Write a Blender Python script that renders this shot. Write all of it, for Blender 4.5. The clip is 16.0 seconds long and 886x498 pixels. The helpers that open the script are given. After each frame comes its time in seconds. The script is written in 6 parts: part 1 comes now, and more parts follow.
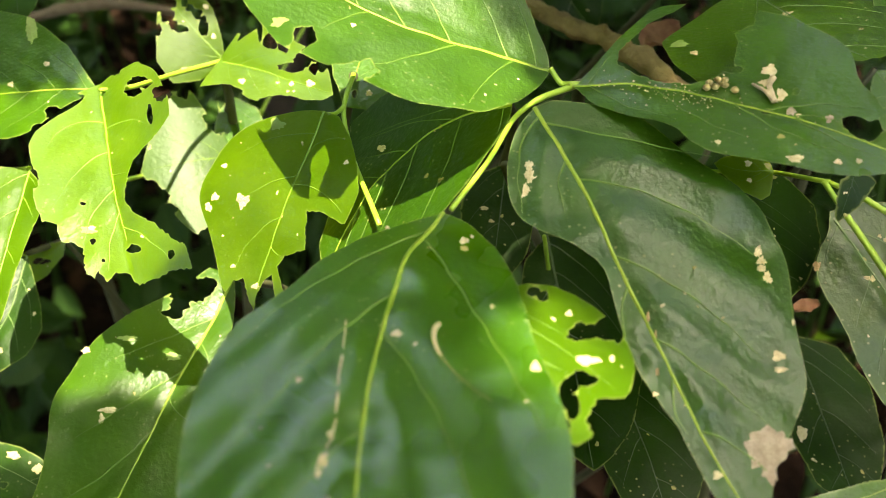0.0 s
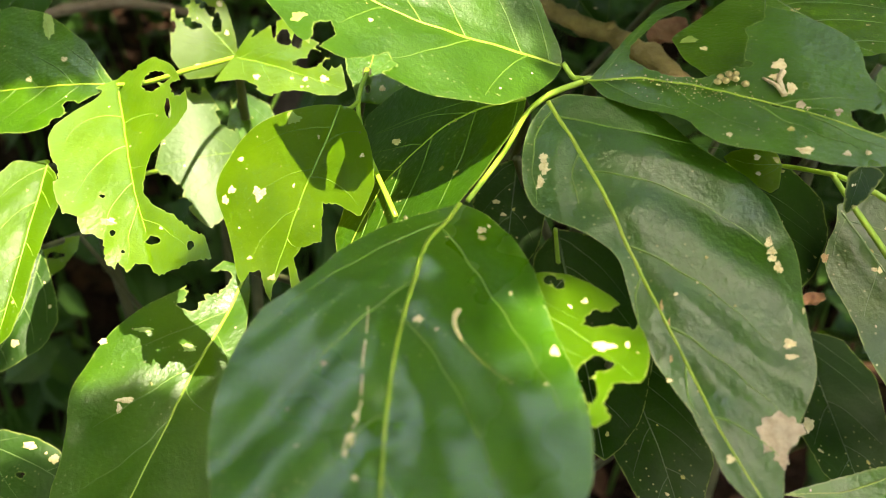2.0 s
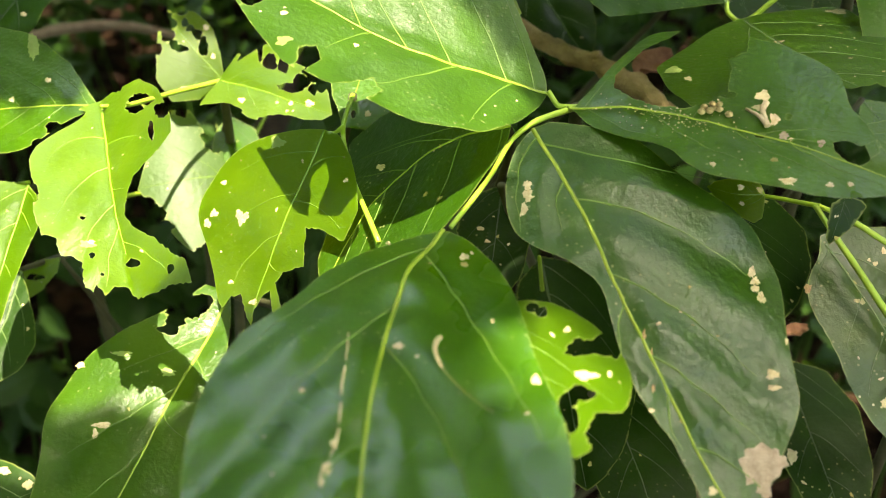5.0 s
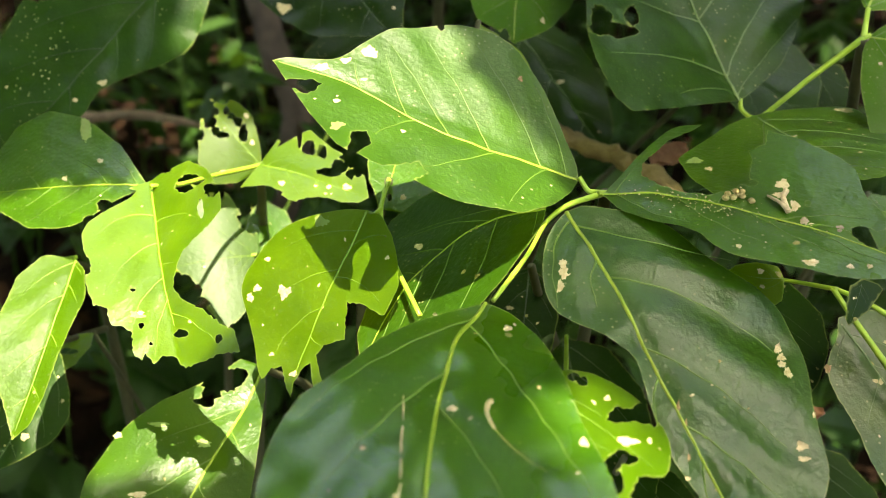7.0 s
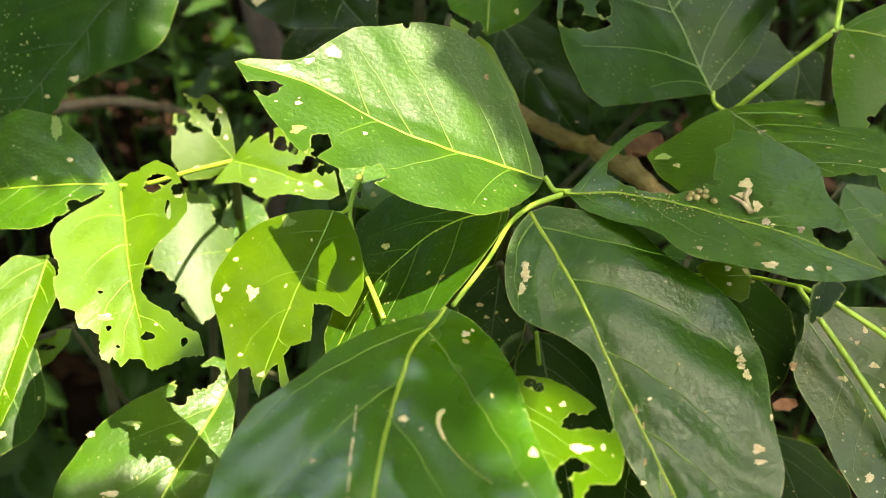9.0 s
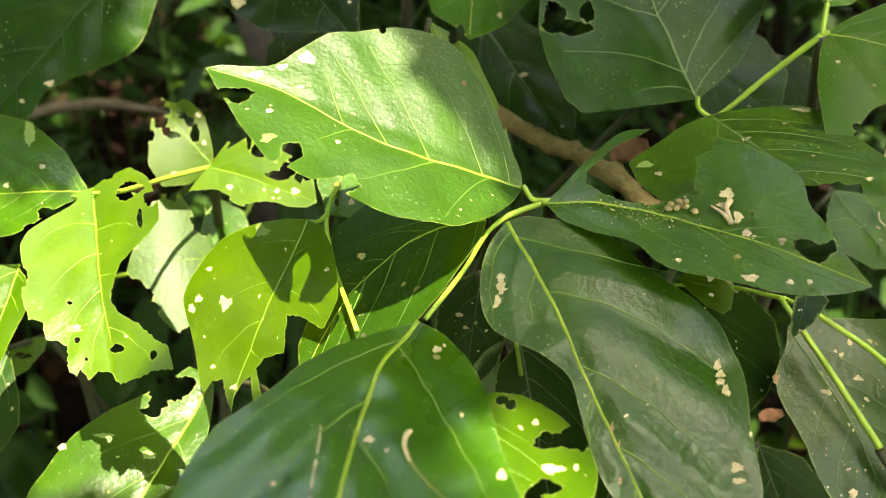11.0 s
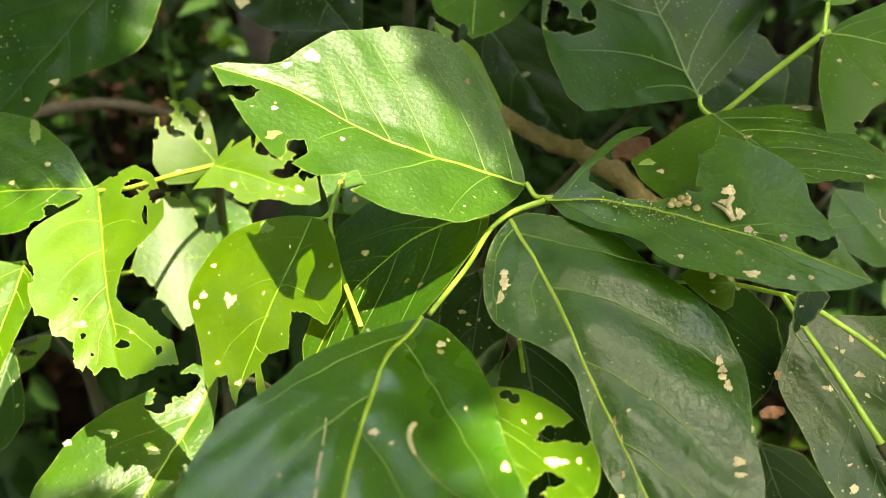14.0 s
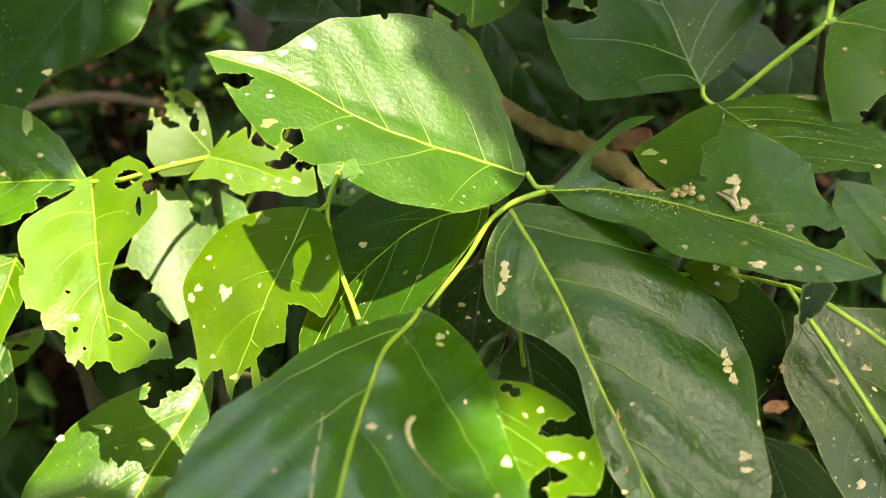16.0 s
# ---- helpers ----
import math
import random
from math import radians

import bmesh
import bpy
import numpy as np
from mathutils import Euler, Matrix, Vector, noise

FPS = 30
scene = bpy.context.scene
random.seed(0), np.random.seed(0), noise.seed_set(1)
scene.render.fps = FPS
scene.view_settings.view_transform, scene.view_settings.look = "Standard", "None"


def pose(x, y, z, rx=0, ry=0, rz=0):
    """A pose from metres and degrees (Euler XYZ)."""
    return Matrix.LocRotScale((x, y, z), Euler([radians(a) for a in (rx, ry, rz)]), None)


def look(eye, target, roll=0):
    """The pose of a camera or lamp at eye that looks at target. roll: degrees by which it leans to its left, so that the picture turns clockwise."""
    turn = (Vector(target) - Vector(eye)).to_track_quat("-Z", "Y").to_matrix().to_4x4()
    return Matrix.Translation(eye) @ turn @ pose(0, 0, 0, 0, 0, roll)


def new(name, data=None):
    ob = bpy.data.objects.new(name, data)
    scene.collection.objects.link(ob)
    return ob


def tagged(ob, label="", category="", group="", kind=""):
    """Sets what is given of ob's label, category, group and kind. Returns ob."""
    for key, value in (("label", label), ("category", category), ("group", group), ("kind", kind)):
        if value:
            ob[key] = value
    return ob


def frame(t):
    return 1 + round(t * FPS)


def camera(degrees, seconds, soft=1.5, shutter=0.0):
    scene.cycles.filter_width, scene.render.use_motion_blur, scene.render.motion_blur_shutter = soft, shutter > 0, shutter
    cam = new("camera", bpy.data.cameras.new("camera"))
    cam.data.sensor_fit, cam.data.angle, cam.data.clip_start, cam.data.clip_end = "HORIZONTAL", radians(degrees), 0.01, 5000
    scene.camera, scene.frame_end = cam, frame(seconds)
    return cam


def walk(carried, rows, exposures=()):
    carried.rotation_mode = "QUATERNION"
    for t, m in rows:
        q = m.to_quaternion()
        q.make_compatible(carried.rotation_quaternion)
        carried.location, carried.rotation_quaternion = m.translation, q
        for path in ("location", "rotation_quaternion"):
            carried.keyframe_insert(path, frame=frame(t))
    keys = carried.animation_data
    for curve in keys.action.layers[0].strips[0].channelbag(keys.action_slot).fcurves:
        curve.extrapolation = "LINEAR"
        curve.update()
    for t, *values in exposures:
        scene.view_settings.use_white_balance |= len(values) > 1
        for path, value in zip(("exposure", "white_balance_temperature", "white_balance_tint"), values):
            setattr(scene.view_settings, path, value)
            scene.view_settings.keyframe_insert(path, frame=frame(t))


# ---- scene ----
cam = camera(52.6, 16.0, soft=0.9)
cam.data.dof.use_dof = True
cam.data.dof.focus_distance, cam.data.dof.aperture_fstop = 0.36, 10.0
PATH = [
    (0, (0.002, -0.005, 1.205), (-0.003, 1.636, 0.062), -0.4),
    (0.5, (-0.006, -0.007, 1.194), (-0.014, 1.637, 0.054), -0.5),
    (1, (-0.005, -0.009, 1.198), (-0.012, 1.634, 0.058), -0.5),
    (1.5, (-0.007, -0.01, 1.197), (-0.012, 1.634, 0.057), -0.5),
    (2, (-0.004, -0.012, 1.205), (-0.007, 1.632, 0.065), -0.3),
    (2.5, (-0.007, -0.01, 1.2), (-0.01, 1.633, 0.06), -0.4),
    (3, (-0.006, -0.011, 1.202), (-0.009, 1.633, 0.062), -0.4),
    (5.3, (-0.001, -0.01, 1.204), (0.039, 1.683, 0.138), 1.4),
    (5.5, (0.002, -0.004, 1.199), (0.049, 1.708, 0.166), 1.6),
    (6, (0.006, -0.011, 1.218), (0.056, 1.746, 0.264), 1.1),
    (6.5, (0.007, -0.032, 1.249), (0.043, 1.759, 0.36), 0.9),
    (7, (-0.02, -0.029, 1.206), (0.016, 1.753, 0.299), 2.0),
    (7.5, (-0.011, -0.022, 1.208), (0.031, 1.737, 0.257), 2.3),
    (8, (-0.007, -0.023, 1.214), (0.031, 1.732, 0.257), 1.9),
    (8.5, (-0.007, -0.023, 1.212), (0.026, 1.732, 0.253), 1.6),
    (9, (-0.005, -0.024, 1.216), (0.027, 1.731, 0.258), 1.5),
    (9.2, (0.002, -0.02, 1.22), (0.028, 1.733, 0.258), 1.4),
    (11.3, (0.004, -0.015, 1.215), (0.041, 1.739, 0.254), 1.6),
    (11.5, (0.003, -0.015, 1.214), (0.037, 1.74, 0.256), 1.6),
    (12, (0.004, -0.018, 1.221), (0.041, 1.735, 0.259), 1.7),
    (12.5, (0.001, -0.017, 1.216), (0.038, 1.737, 0.255), 1.6),
    (13, (0.001, -0.017, 1.215), (0.038, 1.738, 0.254), 1.8),
    (13.5, (0.0, -0.02, 1.216), (0.039, 1.736, 0.259), 1.7),
    (14, (0.003, -0.018, 1.216), (0.037, 1.737, 0.259), 1.6),
    (14.5, (0.005, -0.018, 1.218), (0.039, 1.735, 0.256), 1.6),
    (15, (0.002, -0.018, 1.217), (0.04, 1.733, 0.249), 1.6),
    (15.5, (0.004, -0.016, 1.214), (0.039, 1.737, 0.252), 1.6),
    (16, (0.003, -0.013, 1.211), (0.04, 1.738, 0.247), 1.6),
]
walk(cam, [(t, look(eye, target, roll)) for t, eye, target, roll in PATH], [(0, 3.97, 8350, 0), (16, 3.97, 8350, 0)])

# ---- world, sun ----
SUN = Vector((0.02, -0.21, 0.977)).normalized()
world = bpy.data.worlds.new("world")
scene.world = world
world.use_nodes = True
wn = world.node_tree
sky = wn.nodes.new("ShaderNodeTexSky")
sky.sky_type, sky.sun_disc = "NISHITA", False
sky.air_density, sky.dust_density, sky.ozone_density = 0.7, 3.0, 0.4
sky.sun_elevation = math.asin(SUN.z)
sky.sun_rotation = math.atan2(SUN.x, SUN.y)
wn.links.new(sky.outputs[0], wn.nodes["Background"].inputs[0])
wn.nodes["Background"].inputs[1].default_value = 0.15
sun = new("sun", bpy.data.lights.new("sun", "SUN"))
sun.data.energy, sun.data.angle, sun.data.color = 1.6, radians(0.53), (1.0, 0.95, 0.86)
sun.matrix_world = look(SUN * 5, (0, 0, 0))


# ---- materials ----
def nodes_of(name):
    m = bpy.data.materials.new(name)
    m.use_nodes = True
    t = m.node_tree
    return m, t, t.nodes["Principled BSDF"], t.nodes["Material Output"]


def node(t, kind, **values):
    n = t.nodes.new("ShaderNode" + kind)
    for k, v in values.items():
        n.inputs[k.replace("_", " ")].default_value = v
    return n


def ramp(t, fac, stops):
    r = t.nodes.new("ShaderNodeValToRGB")
    e = r.color_ramp.elements
    while len(e) < len(stops):
        e.new(0.5)
    for i, (p, c) in enumerate(stops):
        e[i].position, e[i].color = p, (*c, 1)
    t.links.new(fac, r.inputs[0])
    return r.outputs[0]


def mixed(t, fac, a, b):
    m = t.nodes.new("ShaderNodeMix")
    m.data_type = "RGBA"
    for sock, v in ((m.inputs[0], fac), (m.inputs[6], a), (m.inputs[7], b)):
        if isinstance(v, bpy.types.NodeSocket):
            t.links.new(v, sock)
        else:
            sock.default_value = v if isinstance(v, float) else (*v, 1)
    return m.outputs[2]


def leaf_material(name, dark, light, glow, through_part=0.36, rough=0.36, grain=0.5, scurf=0.25, sheen=0.28):
    """Blade of a leaf: mottled waxy green over a fine net of veinlets, letting light through."""
    m, t, p, out = nodes_of(name)
    co = t.nodes.new("ShaderNodeTexCoord").outputs["Object"]
    big = node(t, "TexNoise", Scale=38.0, Detail=4.0, Roughness=0.6)
    fine = node(t, "TexNoise", Scale=1500.0, Detail=2.0)
    net = t.nodes.new("ShaderNodeTexVoronoi")
    net.feature = "DISTANCE_TO_EDGE"
    net.inputs["Scale"].default_value = 330.0
    warp = t.nodes.new("ShaderNodeVectorMath")
    warp.operation = "MULTIPLY_ADD"
    warp.inputs[1].default_value = (0.006, 0.006, 0.006)
    wob = node(t, "TexNoise", Scale=120.0, Detail=2.0)
    t.links.new(co, wob.inputs["Vector"])
    t.links.new(wob.outputs["Color"], warp.inputs[0])
    t.links.new(co, warp.inputs[2])
    t.links.new(warp.outputs[0], net.inputs["Vector"])
    for n in (big, fine):
        t.links.new(co, n.inputs["Vector"])
    base = ramp(t, big.outputs["Fac"], [(0.3, dark), (0.72, light)])
    netline = ramp(t, net.outputs["Distance"], [(0.0, (1, 1, 1)), (0.09, (0, 0, 0))])
    soft = t.nodes.new("ShaderNodeMath")
    soft.operation = "MULTIPLY"
    soft.inputs[1].default_value = 0.05
    t.links.new(netline, soft.inputs[0])
    pale = tuple(min(0.5, 1.7 * c + 0.03) for c in light)
    base = mixed(t, soft.outputs[0], base, pale)
    # a coarser mesh of cross veins
    mesh = t.nodes.new("ShaderNodeTexVoronoi")
    mesh.feature = "DISTANCE_TO_EDGE"
    mesh.inputs["Scale"].default_value = 82.0
    t.links.new(warp.outputs[0], mesh.inputs["Vector"])
    cross = ramp(t, mesh.outputs["Distance"], [(0.0, (1, 1, 1)), (0.035, (0, 0, 0))])
    faint = t.nodes.new("ShaderNodeMath")
    faint.operation = "MULTIPLY"
    t.links.new(cross, faint.inputs[0])
    patchy = node(t, "TexNoise", Scale=45.0, Detail=2.0)
    t.links.new(co, patchy.inputs["Vector"])
    t.links.new(ramp(t, patchy.outputs["Fac"], [(0.42, (0, 0, 0)), (0.62, (0.14, 0.14, 0.14))]), faint.inputs[1])
    base = mixed(t, faint.outputs[0], base, pale)
    # pale scurf and tiny specks
    speck = t.nodes.new("ShaderNodeTexVoronoi")
    speck.inputs["Scale"].default_value = 300.0
    t.links.new(co, speck.inputs["Vector"])
    where = node(t, "TexNoise", Scale=22.0, Detail=3.0)
    t.links.new(co, where.inputs["Vector"])
    dots = ramp(t, speck.outputs["Distance"], [(0.10, (1, 1, 1)), (0.19, (0, 0, 0))])
    some = ramp(t, where.outputs["Fac"], [(0.48, (0, 0, 0)), (0.68, (1, 1, 1))])
    both = t.nodes.new("ShaderNodeMath")
    both.operation = "MULTIPLY"
    t.links.new(dots, both.inputs[0])
    t.links.new(some, both.inputs[1])
    less = t.nodes.new("ShaderNodeMath")
    less.operation = "MULTIPLY"
    less.inputs[1].default_value = scurf
    t.links.new(both.outputs[0], less.inputs[0])
    base = mixed(t, less.outputs[0], base, (0.34, 0.33, 0.14))
    # pale, slightly corky margin
    rim = t.nodes.new("ShaderNodeAttribute")
    rim.attribute_name = "rim"
    edge = ramp(t, rim.outputs["Fac"], [(0.55, (0, 0, 0)), (1.0, (0.4, 0.4, 0.4))])
    base = mixed(t, edge, base, (0.30, 0.34, 0.09))
    # each leaf a little different
    info = t.nodes.new("ShaderNodeObjectInfo")
    hsv = t.nodes.new("ShaderNodeHueSaturation")
    span = t.nodes.new("ShaderNodeMapRange")
    span.inputs["To Min"].default_value, span.inputs["To Max"].default_value = 0.88, 1.14
    t.links.new(info.outputs["Random"], span.inputs["Value"])
    t.links.new(span.outputs[0], hsv.inputs["Value"])
    t.links.new(base, hsv.inputs["Color"])
    t.links.new(hsv.outputs[0], p.inputs["Base Color"])
    gloss = t.nodes.new("ShaderNodeMapRange")
    gloss.inputs["To Min"].default_value, gloss.inputs["To Max"].default_value = rough - 0.07, rough + 0.14
    t.links.new(where.outputs["Fac"], gloss.inputs["Value"])
    t.links.new(gloss.outputs[0], p.inputs["Roughness"])
    p.inputs["Specular IOR Level"].default_value = sheen
    height = t.nodes.new("ShaderNodeMath")
    height.operation = "MULTIPLY_ADD"
    height.inputs[1].default_value = 0.06
    t.links.new(netline, height.inputs[0])
    faintly = t.nodes.new("ShaderNodeMath")
    faintly.operation = "MULTIPLY"
    faintly.inputs[1].default_value = 0.12
    t.links.new(fine.outputs["Fac"], faintly.inputs[0])
    t.links.new(faintly.outputs[0], height.inputs[2])
    mid = node(t, "TexNoise", Scale=420.0, Detail=3.0, Roughness=0.45)
    t.links.new(co, mid.inputs["Vector"])
    more = t.nodes.new("ShaderNodeMath")
    more.operation = "MULTIPLY_ADD"
    more.inputs[1].default_value = 0.9
    t.links.new(mid.outputs["Fac"], more.inputs[0])
    t.links.new(height.outputs[0], more.inputs[2])
    bump = node(t, "Bump", Strength=grain, Distance=0.0006)
    t.links.new(more.outputs[0], bump.inputs["Height"])
    t.links.new(bump.outputs[0], p.inputs["Normal"])
    tr = t.nodes.new("ShaderNodeBsdfTranslucent")
    shade = mixed(t, soft.outputs[0], glow, tuple(0.55 * c for c in glow))
    t.links.new(shade, tr.inputs["Color"])
    t.links.new(bump.outputs[0], tr.inputs["Normal"])
    mix = t.nodes.new("ShaderNodeMixShader")
    mix.inputs[0].default_value = through_part
    t.links.new(p.outputs[0], mix.inputs[1])
    t.links.new(tr.outputs[0], mix.inputs[2])
    t.links.new(mix.outputs[0], out.inputs[0])
    return m


def plain_material(name, a, b, scale=120.0, rough=0.7, grain=0.4, dist=0.0005, detail=5.0, sheen=0.4):
    m, t, p, out = nodes_of(name)
    co = t.nodes.new("ShaderNodeTexCoord").outputs["Object"]
    n1 = node(t, "TexNoise", Scale=scale, Detail=detail, Roughness=0.65)
    n2 = node(t, "TexNoise", Scale=scale * 6, Detail=3.0)
    for n in (n1, n2):
        t.links.new(co, n.inputs["Vector"])
    c = ramp(t, n1.outputs["Fac"], [(0.3, a), (0.7, b)])
    t.links.new(c, p.inputs["Base Color"])
    p.inputs["Roughness"].default_value = rough
    p.inputs["Specular IOR Level"].default_value = sheen
    bump = node(t, "Bump", Strength=grain, Distance=dist)
    t.links.new(n2.outputs["Fac"], bump.inputs["Height"])
    t.links.new(bump.outputs[0], p.inputs["Normal"])
    return m


MATURE = leaf_material("mature_leaf", (0.0184, 0.0589, 0.0013), (0.0365, 0.0994, 0.002), (0.24, 0.46, 0.01), 0.18, 0.27, 0.65, 0.5, 0.38)
GLOSSY = leaf_material("glossy_leaf", (0.0149, 0.0558, 0.0009), (0.0309, 0.0913, 0.0015), (0.24, 0.46, 0.01), 0.18, 0.25, 0.3, 0.4, 0.52)
# young green toned down, with partial shade put into the colour
DIMMED_YOUNG = leaf_material("dimmed_young_leaf", (0.0269, 0.0711, 0.0016), (0.046, 0.1, 0.0026), (0.34, 0.52, 0.01), 0.28, 0.34, 0.3, 0.3, 0.12)
LEATHERY = leaf_material("leathery_leaf", (0.0105, 0.037, 0.0009), (0.0194, 0.0597, 0.0016), (0.16, 0.34, 0.02), 0.12, 0.3, 0.75, 0.5, 0.38)
YOUNG = leaf_material("young_leaf", (0.0369, 0.0913, 0.0016), (0.0761, 0.1469, 0.0038), (0.4, 0.55, 0.012), 0.34, 0.3, 0.4, 0.35, 0.42)
SATIN = leaf_material("satin_leaf", (0.0142, 0.0474, 0.0013), (0.0258, 0.0746, 0.0019), (0.3, 0.5, 0.012), 0.2, 0.41, 0.65, 0.5, 0.3)
SPECKLED = leaf_material("speckled_leaf", (0.0085, 0.0324, 0.001), (0.034, 0.0612, 0.005), (0.16, 0.32, 0.02), 0.12, 0.27, 0.6, 1.0, 0.28)
# shade under the other leaves put into this near-black green
DEEP = leaf_material("shade_darkened_leaf", (0.0042, 0.0147, 0.0007), (0.0077, 0.0245, 0.001), (0.1, 0.22, 0.01), 0.08, 0.36, 0.3, 0.6, 0.08)
TENDER = leaf_material("tender_leaf", (0.0255, 0.0623, 0.0017), (0.0452, 0.0906, 0.0029), (0.4, 0.56, 0.014), 0.34, 0.4, 0.3, 0.25, 0.12)
LIMP = leaf_material("limp_leaf", (0.0179, 0.0583, 0.0018), (0.0348, 0.0898, 0.0034), (0.26, 0.48, 0.012), 0.2, 0.3, 0.5, 0.5, 0.3)
HANGING = leaf_material("hanging_leaf", (0.018, 0.066, 0.0012), (0.032, 0.095, 0.002), (0.24, 0.46, 0.010), 0.2, 0.34, 0.35, 0.6, 0.15)
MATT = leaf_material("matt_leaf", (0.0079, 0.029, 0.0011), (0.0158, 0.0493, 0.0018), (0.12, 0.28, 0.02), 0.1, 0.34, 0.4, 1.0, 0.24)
FRESH = leaf_material("fresh_leaf", (0.0243, 0.0693, 0.0014), (0.044, 0.1076, 0.0029), (0.28, 0.5, 0.012), 0.22, 0.29, 0.65, 0.6, 0.32)
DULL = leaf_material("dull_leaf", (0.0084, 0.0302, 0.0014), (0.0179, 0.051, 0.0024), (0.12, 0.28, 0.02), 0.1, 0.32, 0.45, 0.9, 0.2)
PALE = leaf_material("glaring_leaf", (0.024, 0.056, 0.008), (0.0416, 0.084, 0.016), (0.3, 0.46, 0.04), 0.25, 0.46, 0.5, 0.3, 0.36)
VEIN = plain_material("vein", (0.16, 0.25, 0.016), (0.25, 0.33, 0.03), 160.0, 0.5, 0.2)
YOUNG_VEIN = plain_material("young_vein", (0.11, 0.20, 0.012), (0.16, 0.26, 0.02), 160.0, 0.45, 0.2)
WOODY = plain_material("woody_stem", (0.035, 0.04, 0.014), (0.075, 0.07, 0.03), 60.0, 0.7, 0.6)
# vein tone lowered as well, so the deep shade sits in the colour
DEEP_VEIN = plain_material("shade_darkened_vein", (0.022, 0.045, 0.010), (0.034, 0.06, 0.014), 160.0, 0.6, 0.2)
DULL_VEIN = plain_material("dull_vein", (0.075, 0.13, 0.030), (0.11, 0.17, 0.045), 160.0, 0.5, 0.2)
SIDE_VEIN = plain_material("side_vein", (0.065, 0.13, 0.010), (0.10, 0.175, 0.018), 160.0, 0.5, 0.2)
STALK = plain_material("green_stalk", (0.21, 0.33, 0.025), (0.30, 0.43, 0.045), 90.0, 0.42, 0.3)
BARK = plain_material("tan_bark", (0.19, 0.12, 0.04), (0.38, 0.26, 0.10), 70.0, 0.85, 0.9, 0.002)
TWIG_BARK = plain_material("dry_twig_bark", (0.11, 0.075, 0.042), (0.19, 0.14, 0.085), 60.0, 0.85, 0.8, 0.002)
DARK_BARK = plain_material("dark_bark", (0.05, 0.034, 0.024), (0.11, 0.078, 0.055), 40.0, 0.9, 0.9, 0.003)
TAN = plain_material("dead_tissue", (0.34, 0.27, 0.115), (0.54, 0.45, 0.25), 420.0, 0.8, 0.6)
GREY = plain_material("bleached_tissue", (0.20, 0.145, 0.085), (0.38, 0.30, 0.20), 300.0, 0.8, 0.9)
RUST = plain_material("rusty_tissue", (0.19, 0.105, 0.035), (0.35, 0.24, 0.10), 300.0, 0.8, 0.6)
THIN = leaf_material("thinned_tissue", (0.20, 0.27, 0.06), (0.30, 0.38, 0.12), (0.55, 0.75, 0.22), 0.4, 0.5, 0.4)
FLECK = plain_material("olive_fleck", (0.16, 0.15, 0.03), (0.28, 0.25, 0.06), 300.0, 0.6, 0.4)
FILM = plain_material("skinned_tissue", (0.09, 0.14, 0.07), (0.15, 0.21, 0.11), 300.0, 0.6, 0.8)
PELLET = plain_material("droppings", (0.20, 0.15, 0.045), (0.42, 0.34, 0.14), 500.0, 0.85, 0.9)
STRAW = plain_material("dry_straw", (0.30, 0.22, 0.11), (0.48, 0.38, 0.22), 300.0, 0.7, 0.5)
DRY = plain_material("dry_leaf", (0.16, 0.06, 0.025), (0.34, 0.17, 0.085), 90.0, 0.7, 0.6, 0.001)
# soil and litter coloured below their own tone to stand for deep shade
SHADED_SOIL = plain_material("shaded_forest_soil", (0.005, 0.003, 0.002), (0.020, 0.010, 0.006), 9.0, 0.95, 1.0, 0.02, sheen=0.06)
SHADED_LITTER = plain_material("leaf_litter", (0.009, 0.005, 0.003), (0.042, 0.021, 0.011), 14.0, 0.85, 0.6, 0.002, sheen=0.1)
SEEDLING = leaf_material("undergrowth_leaf", (0.010, 0.030, 0.004), (0.024, 0.060, 0.008), (0.14, 0.28, 0.02), 0.18, 0.45, 0.3, 0.25, 0.2)
SPOT = {"tan": TAN, "grey": GREY, "rust": RUST, "pale": THIN, "film": FILM, "fleck": FLECK}


# ---- leaf building ----
def link_part(name, mesh, mat, parent, m=None, label=""):
    """One mesh object under a thing or a part, with its pose m in the world."""
    ob = new(name, mesh)
    if mat:
        mesh.materials.append(mat)
    m = m or Matrix.Identity(4)
    if parent:
        ob.parent = parent
        ob.matrix_parent_inverse = WORLD[parent].inverted()
    ob.matrix_basis = m
    WORLD[ob] = m
    if label:
        tagged(ob, label)
    return ob


WORLD = {}


def thing(name, place, label, category, group=""):
    ob = new(name)
    ob.empty_display_size = 0.02
    ob.location = place
    WORLD[ob] = Matrix.Translation(place)
    return tagged(ob, label, category, group)


def mesh_of(name, verts, faces, smooth=True):
    me = bpy.data.meshes.new(name)
    me.from_pydata([tuple(v) for v in verts], [], [tuple(f) for f in faces])
    if smooth:
        me.polygons.foreach_set("use_smooth", [True] * len(me.polygons))
    me.update()
    return me


def hermite(xs, ys, x):
    """Smooth curve through stations, without overshoot."""
    xs, ys = np.asarray(xs, float), np.asarray(ys, float)
    h, d = np.diff(xs), np.diff(ys) / np.diff(xs)
    m = np.zeros(len(xs))
    m[0], m[-1] = d[0], d[-1]
    for i in range(1, len(xs) - 1):
        m[i] = 0 if d[i - 1] * d[i] <= 0 else 2 * d[i - 1] * d[i] / (d[i - 1] + d[i])
    x = np.clip(np.asarray(x, float), xs[0], xs[-1])
    i = np.clip(np.searchsorted(xs, x) - 1, 0, len(h) - 1)
    t = (x - xs[i]) / h[i]
    return ((2 * t**3 - 3 * t**2 + 1) * ys[i] + (t**3 - 2 * t**2 + t) * h[i] * m[i]
            + (3 * t**2 - 2 * t**3) * ys[i + 1] + (t**3 - t**2) * h[i] * m[i + 1])


